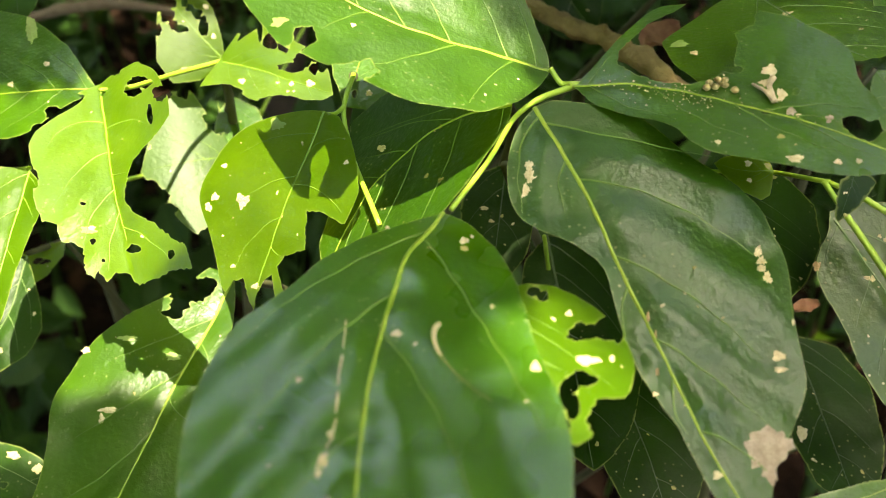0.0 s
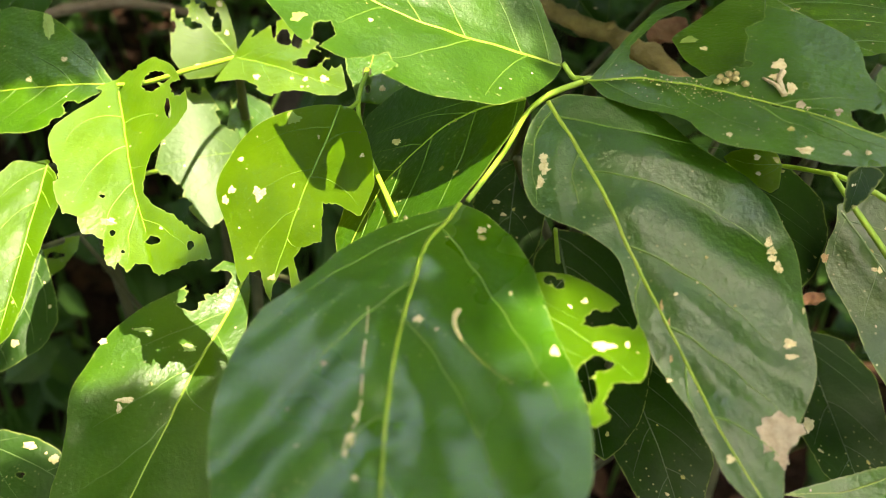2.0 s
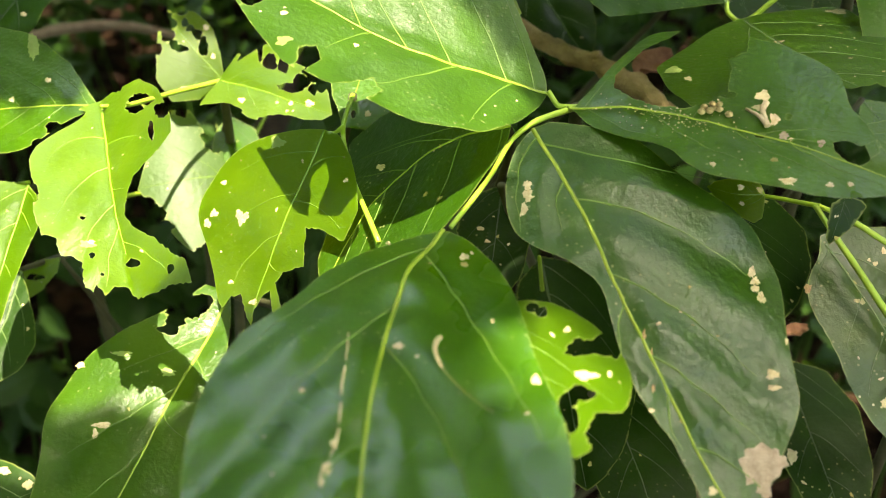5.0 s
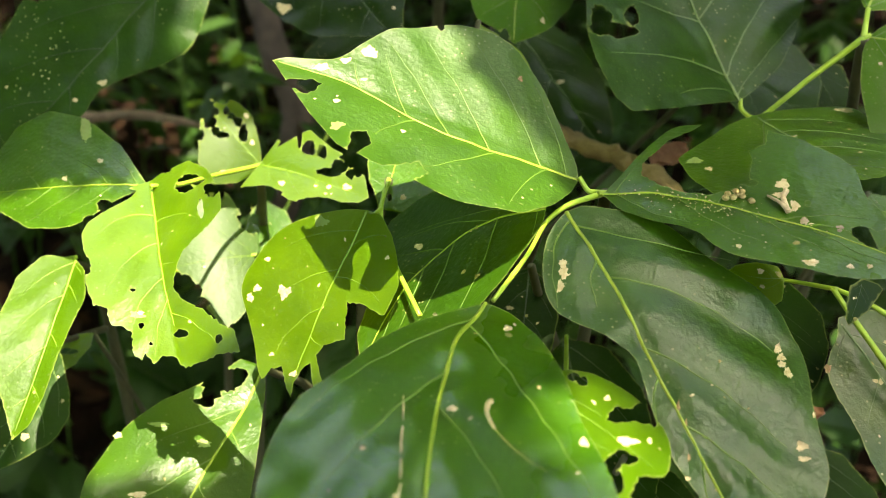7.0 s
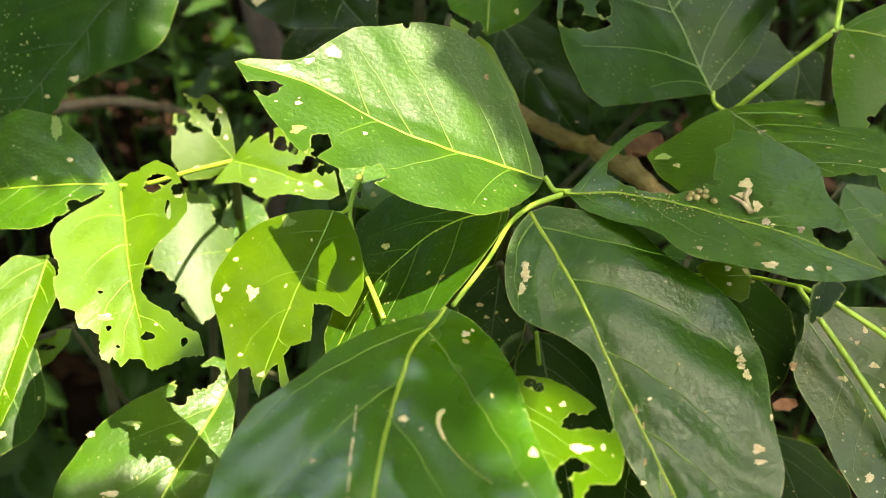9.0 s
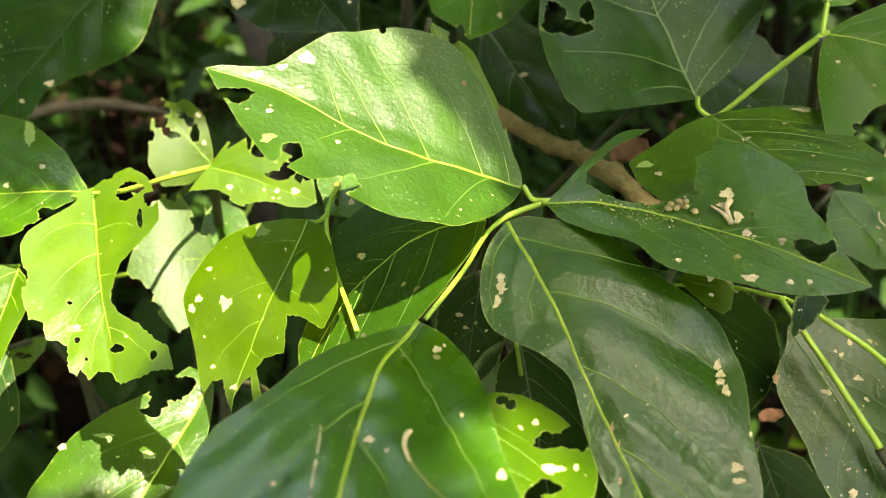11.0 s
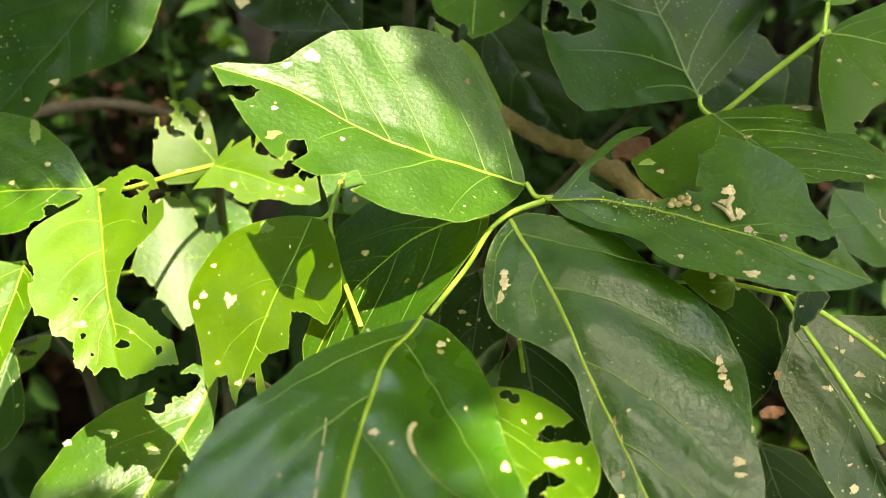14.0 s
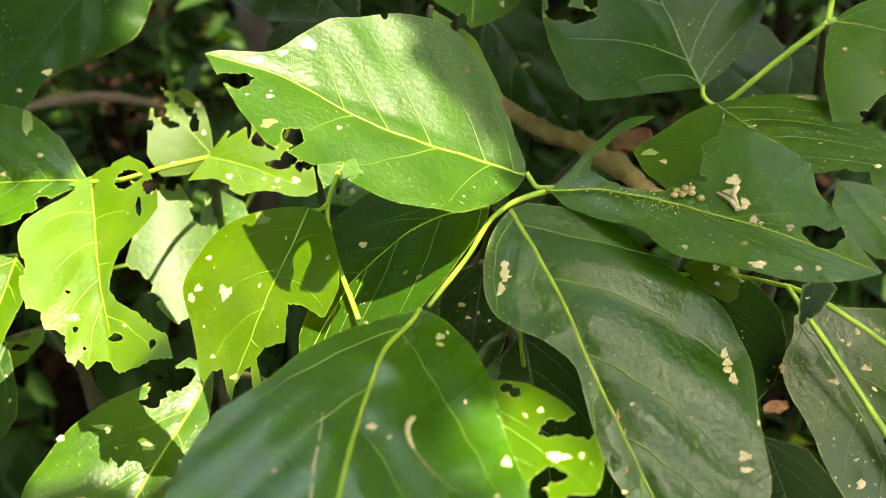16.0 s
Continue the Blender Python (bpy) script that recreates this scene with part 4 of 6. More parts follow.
s2_leaf, s2_sheet = grow_leaf(
    shoot,
    dict(base=(-0.1063, 0.4057, 1.0311), tip=(-0.0491, 0.3733, 1.0286), up=(-0.2083, -0.4374, 0.8748), span=(-2.3, 65.8),
        left=[0.0, 23.2, 24.3, 12.8, 16.5, 20.3, 24.8, 27.7, 26.2, 24.6, 22.9, 21.2, 20.4, 19.6, 18.4, 15.7, 13.2, 10.3, 6.7, 3.8, 1.7, 0.4, 0.0],
        right=[9.6, 17.1, 16.7, 15.9, 14.9, 13.6, 12.2, 11.4, 12.8, 14.2, 15.6, 15.8, 12.0, 8.7, 8.3, 8.0, 7.5, 6.4, 5.5, 4.8, 2.4, 0.6, -0.0],
        mid=[0.0, 0.6, 0.8, 0.3, 0.1, 0.0], arch=1, cup=0.0, fold=0.0,
        bites=[(8.7, 23.2, 9.8, 1.5, 126), (18.7, 17.3, 5.7, 3.5, 136), (-2.8, 22.1, 6.6, 4.5, 154), (26.6, 17.5, 4.8, 2.9, 134), (38.7, 7.3, 7.8, 2.8, -163), (41.5, 12.0, 5.1, 4.0, 170), (45.4, 18.4, 6.7, 4.9, -176), (49.1, 9.8, 3.6, 2.3, 130), (18.3, -14.6, 4.5, 2.7, -174), (37.5, -14.3, 4.3, 3.2, 178), (48.1, -9.7, 3.6, 2.6, -176), (51.6, 13.8, 5.1, 2.8, 127), (7.8, -18.0, 4.6, 2.7, -175)],
        spots=[(18.2, -7.9, 2.0, 1.3, 178, 'tan'), (51.7, 1.9, 2.4, 1.7, -173, 'tan'), (36.1, -3.0, 0.9, 0.7, -179, 'tan'), (43.9, -5.8, 0.9, 0.7, -177, 'tan')]),
    YOUNG, 'tattered yellow-green leaf with toothed chewed edges', 8, flecks=5, step=1.8, pairs=3)

shoot = thing('shrub_shoot', (-0.06, 0.46, 0.10), 'shrub shoot with a chewed yellow-green leaf half in shadow', 'shrub', 'shoots of the shrub')
stalk(shoot, [(-0.0600, 0.4600, 0.0800), (-0.0600, 0.4400, 0.6000), (-0.0550, 0.4000, 0.9500), (-0.0392, 0.3748, 1.0376)], [0.006, 0.005, 0.003, 0.002], WOODY, 'stem')
stalk(shoot, [(-0.0392, 0.3748, 1.0376), (-0.0417, 0.3503, 1.0332), (-0.0366, 0.3207, 1.0276), (-0.0220, 0.2696, 1.0246)], [0.002, 0.0018, 0.0017, 0.0017])
stalk(shoot, [(-0.0417, 0.3503, 1.0332), (-0.0445, 0.3408, 1.0347), (-0.0490, 0.3352, 1.0374)], [0.0018, 0.0014, 0.0014])
stalk(shoot, [(0.0272, 0.3155, 1.0518), (0.0319, 0.3437, 1.0250), (0.0000, 0.4300, 0.8000), (-0.0600, 0.4600, 0.4000)], [0.0016, 0.0018, 0.003, 0.005], WOODY)
l2_leaf, l2_sheet = grow_leaf(
    shoot,
    dict(base=(-0.0463, 0.3192, 1.0461), tip=(-0.0763, 0.2791, 0.9772), up=(-0.4545, -0.6696, 0.5875), span=(-0.5, 87.2),
        left=[7.6, 8.2, 10.0, 13.0, 17.0, 20.2, 24.1, 27.1, 29.5, 29.2, 28.6, 27.6, 26.6, 23.9, 20.9, 18.0, 15.3, 11.4, 7.0, 4.0, 1.8, 0.5, 0.0],
        right=[-0.0, 1.6, 6.3, 12.6, 19.1, 26.0, 32.2, 37.3, 40.8, 43.1, 44.4, 45.7, 45.2, 41.7, 35.9, 31.1, 26.9, 23.7, 21.1, 17.4, 13.3, 10.7, -0.0],
        mid=[0.0, 0.2, -0.6, -0.9, -1.0, 0.0], arch=3, cup=0.0, fold=0.04,
        bites=[],
        tears=[[(89, -24), (83.7, -16.9), (80.5, -15.1), (77.4, -14.2), (74.5, -9), (80, -4.9), (85, 0.7), (77.9, -0.1), (72.9, 1.3), (67.9, 4.4), (76.4, 9.6), (76.9, 12.1), (72.6, 12.6), (64, 5.4), (58.8, 7.2), (53.4, 16.2), (38.7, 10.5), (37.2, 17), (38.1, 26), (36.9, 34), (60, 40), (95, 30), (95, -24)]],
        spots=[(48.7, -36.5, 2.0, 1.5, 98, 'tan'), (53.8, -38.2, 2.0, 1.6, 42, 'tan'), (45.5, -22.1, 3.3, 2.8, 79, 'grey'), (11.1, -19.8, 4.0, 2.3, 101, 'pale'), (75.4, -1.8, 1.9, 1.2, 111, 'tan'), (35.2, -37.9, 1.6, 1.0, 101, 'tan'), (72.1, -16.5, 1.3, 0.9, 107, 'tan'), (15.4, 19.4, 1.1, 0.9, 84, 'tan'), (65.3, 5.9, 0.6, 0.5, 108, 'tan')],
        veins=[(9.3, 0.4, 16.8, -18.4, 28.1, -32.7), (27.6, -0.3, 38.2, -16.2, 53.3, -29.4), (45.4, -0.5, 58.1, -11.0, 73.8, -15.7), (17.1, 0.2, 9.7, 6.8, 7.1, 14.3), (31.3, 0.1, 29.6, 11.4, 34.3, 25.6), (58.0, -0.8, 59.6, 4.7, 57.6, 12.9)]),
    YOUNG, 'chewed yellow-green leaf with a shadow across it', 9, flecks=12, step=1.8, pairs=3)
sm_leaf, sm_sheet = grow_leaf(
    shoot,
    dict(base=(-0.0427, 0.3638, 1.0303), tip=(-0.0329, 0.4107, 1.0497), up=(-0.0185, -0.3795, 0.9250), span=(-4.0, 51.7),
        left=[0.0, 0.1, 0.5, 1.1, 2.0, 3.1, 4.4, 6.4, 8.6, 9.9, 11.3, 12.7, 12.4, 12.1, 11.9, 9.7, 7.3, 5.1, 3.3, 1.9, 0.9, 0.2, 0.0],
        right=[19.6, 18.1, 13.7, 13.4, 29.9, 30.9, 32.0, 33.2, 33.3, 32.0, 30.7, 29.3, 27.9, 26.5, 23.3, 20.3, 17.6, 15.1, 13.1, 8.0, 3.6, 0.9, -0.0],
        mid=[0.0, -0.8, -1.3, -0.9, -0.4, 0.0], arch=1, cup=0.0, fold=0.0,
        bites=[(3.7, -3.4, 2.4, 1.1, 16)],
        spots=[(5.0, -10.0, 2.0, 1.3, 17, 'tan')]),
    MATURE, 'small dark green leaf with a pinhole', 10, pairs=2)
m_leaf, m_sheet = grow_leaf(
    shoot,
    dict(base=(0.0266, 0.2960, 1.0603), tip=(-0.0459, 0.2768, 0.9969), up=(-0.5577, -0.3602, 0.7478), span=(0.0, 98.2),
        left=[0.0, 0.7, 2.9, 5.0, 6.6, 8.4, 10.3, 12.5, 14.9, 16.4, 17.9, 19.1, 17.7, 16.2, 14.9, 12.7, 10.1, 7.8, 5.7, 3.2, 1.4, 0.4, 0.0],
        right=[-0.0, 1.9, 7.6, 14.0, 19.7, 26.8, 34.8, 41.6, 49.0, 53.4, 56.4, 57.8, 58.3, 50.6, 41.5, 33.4, 26.7, 22.0, 17.9, 14.7, 7.7, 1.9, -0.0],
        mid=[0.0, -15.1, -20.6, -20.0, -12.5, 0.0], arch=0, cup=0.0, fold=0.0,
        bites=[],
        spots=[(51.8, -32.7, 2.7, 1.3, 123, 'tan')]),
    LEATHERY, 'dark green leaf lying under the others', 11, flecks=8, pairs=4)

shoot = thing('shrub_shoot', (-0.24, 0.56, 0.10), 'shrub shoot with long sunlit leaves at the clump edge', 'shrub', 'shoots of the shrub')
stalk(shoot, [(-0.2400, 0.5600, 0.0800), (-0.2350, 0.5200, 0.6000), (-0.2200, 0.4500, 0.9300), (-0.2018, 0.3654, 0.9937)], [0.006, 0.005, 0.003, 0.002], WOODY, 'stem')
stalk(shoot, [(-0.2018, 0.3654, 0.9937), (-0.1885, 0.3540, 1.0015)], [0.002, 0.0018])
stalk(shoot, [(-0.2200, 0.4500, 0.9300), (-0.1125, 0.4100, 0.9764)], [0.0025, 0.0014])
stalk(shoot, [(-0.2200, 0.4500, 0.9000), (-0.2177, 0.3812, 0.9346)], [0.0022, 0.0014], WOODY)
# the shaded half of this leaf is only a dimmer green overall
fl_leaf, fl_sheet = grow_leaf(
    shoot,
    dict(base=(-0.1883, 0.3533, 1.0013), tip=(-0.1944, 0.2747, 0.9551), up=(0.0000, -0.5062, 0.8624), span=(0.0, 91.4),
        left=[0.0, 0.4, 1.7, 3.9, 6.8, 8.2, 9.9, 11.7, 11.3, 10.8, 10.2, 9.5, 9.0, 8.9, 8.7, 8.2, 7.5, 6.8, 6.3, 3.6, 1.6, 0.4, 0.0],
        right=[-0.0, 11.8, 15.0, 16.3, 18.0, 20.2, 22.2, 22.3, 22.3, 22.4, 22.1, 20.4, 18.6, 16.9, 14.9, 11.7, 8.8, 6.2, 4.1, 2.3, 1.0, 0.3, -0.0],
        mid=[0.0, 1.0, 1.4, 1.5, 0.8, 0.0], arch=3, cup=0.0, fold=-0.1,
        bites=[],
        spots=[]),
    DIMMED_YOUNG, 'long sunlit yellow-green leaf', 12, pairs=3)
fld_leaf, fld_sheet = grow_leaf(
    shoot,
    dict(base=(-0.2162, 0.3770, 0.9367), tip=(-0.2328, 0.3145, 0.9000), up=(0.0000, -0.5062, 0.8624), span=(0.0, 74.3),
        left=[0.0, 0.3, 1.3, 2.8, 4.9, 7.5, 10.2, 13.3, 16.7, 20.1, 22.7, 25.2, 24.7, 24.3, 22.2, 18.1, 14.4, 10.5, 6.8, 3.9, 1.7, 0.4, 0.0],
        right=[-0.0, 0.7, 3.0, 6.6, 11.6, 13.9, 15.8, 17.9, 20.2, 22.0, 22.1, 22.2, 22.3, 22.4, 20.2, 15.9, 11.9, 8.5, 5.5, 3.1, 1.4, 0.4, -0.0],
        mid=[0.0, 2.6, 5.2, 3.9, 1.9, 0.0], arch=2, cup=0.0, fold=0.0,
        bites=[],
        spots=[(52.4, 8.6, 2.3, 1.7, 88, 'tan')]),
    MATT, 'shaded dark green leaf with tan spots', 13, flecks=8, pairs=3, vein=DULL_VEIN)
w_leaf, w_sheet = grow_leaf(
    shoot,
    dict(base=(-0.1145, 0.4116, 0.9748), tip=(-0.1553, 0.3984, 0.9734), up=(0.1590, -0.5800, 0.7990), span=(-3.3, 42.9),
        left=[0.0, 0.5, 2.1, 4.7, 8.2, 13.6, 20.0, 25.7, 32.0, 36.0, 38.7, 41.5, 40.0, 35.5, 30.4, 24.5, 19.1, 13.9, 9.0, 5.1, 2.3, 0.6, 0.0],
        right=[24.9, 34.7, 26.2, 12.2, 15.2, 20.8, 27.4, 34.9, 40.2, 40.4, 40.5, 40.7, 38.3, 33.9, 29.7, 23.5, 17.8, 12.7, 8.3, 4.7, 2.1, 0.5, -0.0],
        mid=[0.0, 0.3, 0.6, 0.8, 0.4, 0.0], arch=4, cup=0.0, fold=0.0,
        bites=[(-0.8, -20.9, 7.3, 6.3, 173), (1.0, -32.6, 2.9, 2.4, 76), (13.8, -39.7, 4.3, 3.0, 82), (22.9, -39.3, 3.6, 2.8, 168), (34.0, -23.7, 6.1, 4.1, 86), (5.9, 22.1, 5.2, 2.9, 81), (16.9, 42.8, 4.6, 3.1, 167), (37.1, 16.2, 6.4, 5.1, 160), (34.2, 24.9, 5.7, 3.8, 165), (39.7, 9.0, 4.1, 3.2, 160)],
        spots=[]),
    PALE, 'torn leaf shining silvery white in the sun', 14, pairs=2)

shoot = thing('shrub_shoot', (-0.1, 0.40, 0.10), 'low shrub shoot with one big sun-flecked leaf', 'shrub', 'shoots of the shrub')
stalk(shoot, [(-0.1000, 0.4000, 0.0800), (-0.0950, 0.4000, 0.5000), (-0.0800, 0.3900, 0.8800), (-0.0988, 0.3387, 0.9514)], [0.005, 0.004, 0.0025, 0.0018], WOODY, 'stem')
stalk(shoot, [(-0.1000, 0.4000, 0.5000), (-0.2300, 0.3300, 0.8200), (-0.2354, 0.2957, 0.8810)], [0.004, 0.0025, 0.0016], WOODY)
ll_leaf, ll_sheet = grow_leaf(
    shoot,
    dict(base=(-0.0978, 0.3342, 0.9535), tip=(-0.1461, 0.2061, 0.8966), up=(0.0000, -0.4061, 0.9138), span=(-1.0, 148.3),
        left=[0.0, 0.4, 1.5, 3.5, 6.1, 8.8, 11.8, 15.0, 18.3, 21.8, 25.3, 28.4, 30.7, 32.1, 32.9, 31.0, 28.1, 24.5, 18.3, 13.4, 6.0, 1.5, 0.0],
        right=[12.9, 13.3, 14.5, 16.5, 19.2, 23.0, 28.5, 34.8, 40.2, 45.4, 47.5, 47.5, 45.0, 40.2, 36.0, 33.0, 31.3, 29.1, 27.4, 22.1, 18.0, 9.0, -0.0],
        mid=[0.0, 1.5, 0.6, 1.6, 1.8, 0.0], arch=4, cup=0.0, fold=0.05,
        bites=[(13.6, -15.6, 9.1, 6.8, 95), (8.3, -9.6, 5.4, 4.4, 89), (22.2, -16.8, 4.8, 3.6, 93), (27.1, -17.0, 5.2, 2.4, 105)],
        spots=[(46.8, -6.5, 3.3, 1.9, 102, 'pale'), (78.2, -21.1, 3.9, 1.3, 106, 'tan'), (82.5, -22.0, 2.1, 1.2, 36, 'tan'), (55.8, -46.1, 2.1, 1.4, 96, 'tan'), (45.3, -30.0, 3.8, 1.4, 106, 'pale')],
        veins=[(22.9, 0.9, 38.2, -12.5, 56.0, -31.0), (51.2, 0.6, 69.9, -12.0, 93.8, -28.6), (79.6, 1.4, 99.5, -6.5, 118.3, -19.7), (36.5, 2.1, 42.7, 9.3, 51.7, 16.4), (63.1, 0.7, 69.2, 6.5, 72.8, 18.8)]),
    LIMP, 'large green leaf flecked with sun and leaf shadows', 15, flecks=6, pairs=4)
bl_leaf, bl_sheet = grow_leaf(
    shoot,
    dict(base=(-0.2332, 0.2920, 0.8848), tip=(-0.1768, 0.2689, 0.8756), up=(0.0000, -0.3714, 0.9285), span=(0.0, 61.6),
        left=[0.0, 0.2, 1.0, 2.2, 3.8, 5.9, 8.4, 10.0, 10.6, 11.3, 12.0, 12.6, 12.3, 12.1, 11.8, 10.5, 8.6, 6.9, 5.0, 2.8, 1.3, 0.3, 0.0],
        right=[-0.0, 0.3, 1.0, 2.2, 4.0, 6.1, 8.6, 11.4, 14.6, 17.7, 17.9, 18.1, 18.3, 18.6, 18.8, 17.3, 15.0, 13.0, 11.3, 9.9, 5.5, 1.4, -0.0],
        mid=[0.0, 0.6, 1.1, 1.2, 0.6, 0.0], arch=1, cup=0.0, fold=0.0,
        bites=[(34.7, -5.7, 2.2, 1.5, -174)],
        spots=[(29.8, 7.9, 3.2, 1.9, -165, 'tan'), (44.6, 7.0, 2.4, 1.9, 157, 'tan'), (32.6, -7.2, 2.7, 2.0, -178, 'tan')]),
    MATT, 'dark leaf with yellow-brown spots near the ground', 16, flecks=6, pairs=2, vein=DULL_VEIN)

shoot = thing('shrub_shoot', (0.04, 0.34, 0.10), 'slender shoot with one bright half-eaten leaf', 'shrub', 'shoots of the shrub')
stalk(shoot, [(0.0400, 0.3400, 0.0800), (0.0350, 0.3000, 0.6000), (0.0250, 0.2600, 0.9800), (0.0166, 0.2229, 1.0277)], [0.005, 0.004, 0.0022, 0.0016], WOODY, 'stem')
ch_leaf, ch_sheet = grow_leaf(
    shoot,
    dict(base=(0.0145, 0.2046, 1.0413), tip=(0.0361, 0.1569, 1.0298), up=(0.2951, -0.0951, 0.9507), span=(-3.7, 53.6),
        left=[16.7, 17.8, 21.1, 25.4, 27.5, 30.1, 32.0, 34.1, 34.9, 35.7, 36.2, 36.1, 35.2, 33.7, 30.7, 27.3, 21.6, 16.5, 11.9, 8.2, 5.3, 1.3, 0.0],
        right=[-0.0, 0.1, 0.4, 0.8, 1.5, 2.2, 3.2, 4.2, 5.4, 6.3, 6.4, 6.5, 6.5, 6.6, 6.4, 6.2, 6.1, 5.4, 4.8, 3.7, 1.7, 0.4, -0.0],
        mid=[0.0, 0.9, 1.9, 2.0, 1.6, 0.0], arch=1, cup=0.0, fold=0.0,
        bites=[(18.7, 23.0, 5.5, 3.2, -82), (18.6, 27.4, 4.4, 2.5, -80), (18.8, 31.6, 5.9, 3.5, 122), (20.0, 36.3, 5.4, 2.4, 136), (2.4, 18.4, 3.2, 1.9, 125), (0.0, 16.4, 2.8, 1.8, -66), (34.4, 13.1, 5.0, 2.7, -88), (36.0, 7.5, 3.7, 2.4, -73), (40.2, 3.4, 4.4, 2.9, -71), (46.4, -2.9, 5.9, 3.6, 133), (45.5, 17.0, 6.6, 3.8, -85), (49.1, 11.5, 5.8, 3.6, -81), (52.8, 7.2, 3.8, 1.9, 139), (42.4, 5.3, 4.8, 1.9, 143)],
        spots=[(28.6, 18.8, 4.2, 1.5, -95, 'tan'), (10.8, 23.1, 1.5, 0.9, 122, 'tan'), (29.5, 27.2, 1.3, 0.8, 124, 'tan')]),
    DIMMED_YOUNG, 'bright green leaf eaten down to lobes', 17, flecks=5, step=1.5, pairs=3)

shoot = thing('shrub_shoot', (0.22, 0.52, 0.12), 'shrub shoot with dark leaves on a yellow-green stalk', 'shrub', 'shoots of the shrub')
stalk(shoot, [(0.2200, 0.5200, 0.1000), (0.2200, 0.5000, 0.6000), (0.2150, 0.4500, 0.9800), (0.1875, 0.4006, 1.1071)], [0.006, 0.005, 0.0032, 0.0026], WOODY, 'stem')
stalk(shoot, [(0.1875, 0.4006, 1.1071), (0.1663, 0.4028, 1.0854), (0.1442, 0.4033, 1.0643), (0.1377, 0.4095, 1.0681), (0.1380, 0.4124, 1.0715)], [0.0026, 0.0024, 0.002, 0.0018, 0.0016])
stalk(shoot, [(0.1875, 0.4006, 1.1071), (0.1895, 0.4063, 1.1133), (0.1912, 0.4108, 1.1191)], [0.0026, 0.0022, 0.002])
stalk(shoot, [(0.1875, 0.4006, 1.1071), (0.1906, 0.4006, 1.1086)], [0.0024, 0.002])
tr_leaf, tr_sheet = grow_leaf(
    shoot,
    dict(base=(0.1375, 0.4102, 1.0717), tip=(0.0664, 0.5191, 1.1587), up=(0.2552, -0.4967, 0.8296), span=(0.0, 156.4),
        left=[0.0, 30.5, 76.0, 78.0, 80.8, 79.8, 78.5, 76.7, 72.3, 67.5, 60.3, 53.0, 45.2, 37.6, 30.6, 24.1, 18.2, 13.0, 8.4, 4.8, 2.1, 0.5, 0.0],
        right=[-0.0, 2.8, 11.5, 23.2, 36.7, 47.0, 58.6, 69.0, 79.2, 89.2, 96.2, 103.4, 108.9, 108.4, 107.8, 102.9, 92.5, 83.3, 75.5, 54.8, 24.6, 6.2, -0.0],
        mid=[0.0, -7.3, -14.5, -20.8, -25.1, 0.0], arch=-2, cup=0, fold=-0.12,
        bites=[(63.1, 53.3, 10.8, 5.7, 135), (53.9, 45.6, 10.1, 5.2, -88), (63.7, 30.7, 9.3, 4.0, 138), (55.9, 58.1, 8.1, 3.8, -92), (112.0, -32.4, 13.5, 6.2, 143), (122.4, -31.5, 7.2, 5.6, -73)],
        spots=[(93.0, 34.7, 2.6, 1.5, -77, 'tan'), (123.4, 10.8, 6.2, 2.8, 139, 'pale'), (53.3, 65.6, 4.2, 1.3, 144, 'tan')],
        veins=[(55.2, -14.2, 77.6, -47.0, 107.5, -78.9), (53.2, -12.5, 63.8, 2.8, 76.2, 22.1), (17.1, -3.9, 31.4, 20.5, 40.4, 62.6), (15.7, -4.4, 38.7, -32.0, 67.1, -80.9), (3.1, -2.3, 14.7, -20.5, 36.5, -67.7), (2.7, 1.3, 10.4, 11.2, 10.2, 36.7), (89.1, -19.8, 104.9, -40.2, 128.1, -55.2), (114.2, -25.6, 127.3, -13.2, 127.5, 7.3)]),
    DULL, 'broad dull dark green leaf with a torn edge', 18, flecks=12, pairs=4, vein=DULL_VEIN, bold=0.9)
r2_leaf, r2_sheet = grow_leaf(
    shoot,
    dict(base=(0.1392, 0.3874, 1.0710), tip=(0.1898, 0.2925, 1.0663), up=(-0.1067, -0.1060, 0.9886), span=(-3.0, 107.7),
        left=[0.0, 1.4, 5.4, 11.7, 19.0, 28.0, 38.6, 40.6, 38.2, 36.1, 34.4, 32.7, 30.9, 29.0, 27.2, 22.9, 18.6, 14.8, 9.7, 5.5, 2.5, 0.6, 0.0],
        right=[6.6, 15.6, 23.3, 32.7, 46.2, 58.7, 61.3, 64.3, 67.1, 68.0, 69.0, 69.7, 66.7, 63.8, 61.0, 55.2, 46.4, 38.4, 28.0, 19.7, 13.6, 3.5, -0.0],
        mid=[0.0, -4.7, -8.8, -10.7, -9.0, 0.0], arch=3, cup=0.0, fold=0.05,
        bites=[(83.7, -16.2, 14.3, 11.4, -106), (84.8, -30.4, 14.6, 11.1, 121), (95.6, -12.3, 8.7, 4.0, 129), (85.8, -50.3, 13.7, 10.1, -116), (103.7, -13.0, 7.2, 5.1, 117)],
        spots=[(16.5, -54.4, 3.7, 3.0, -148, 'pale'), (27.1, -55.6, 1.9, 1.5, 148, 'tan'), (20.6, 35.4, 3.9, 3.3, -106, 'tan'), (26.3, -5.8, 2.1, 1.6, -137, 'tan'), (81.9, 8.0, 1.9, 1.3, 112, 'tan')]),
    FRESH, 'dark green leaf with tan flecks under a chewed one', 19, flecks=16, pairs=4, vein=DULL_VEIN)
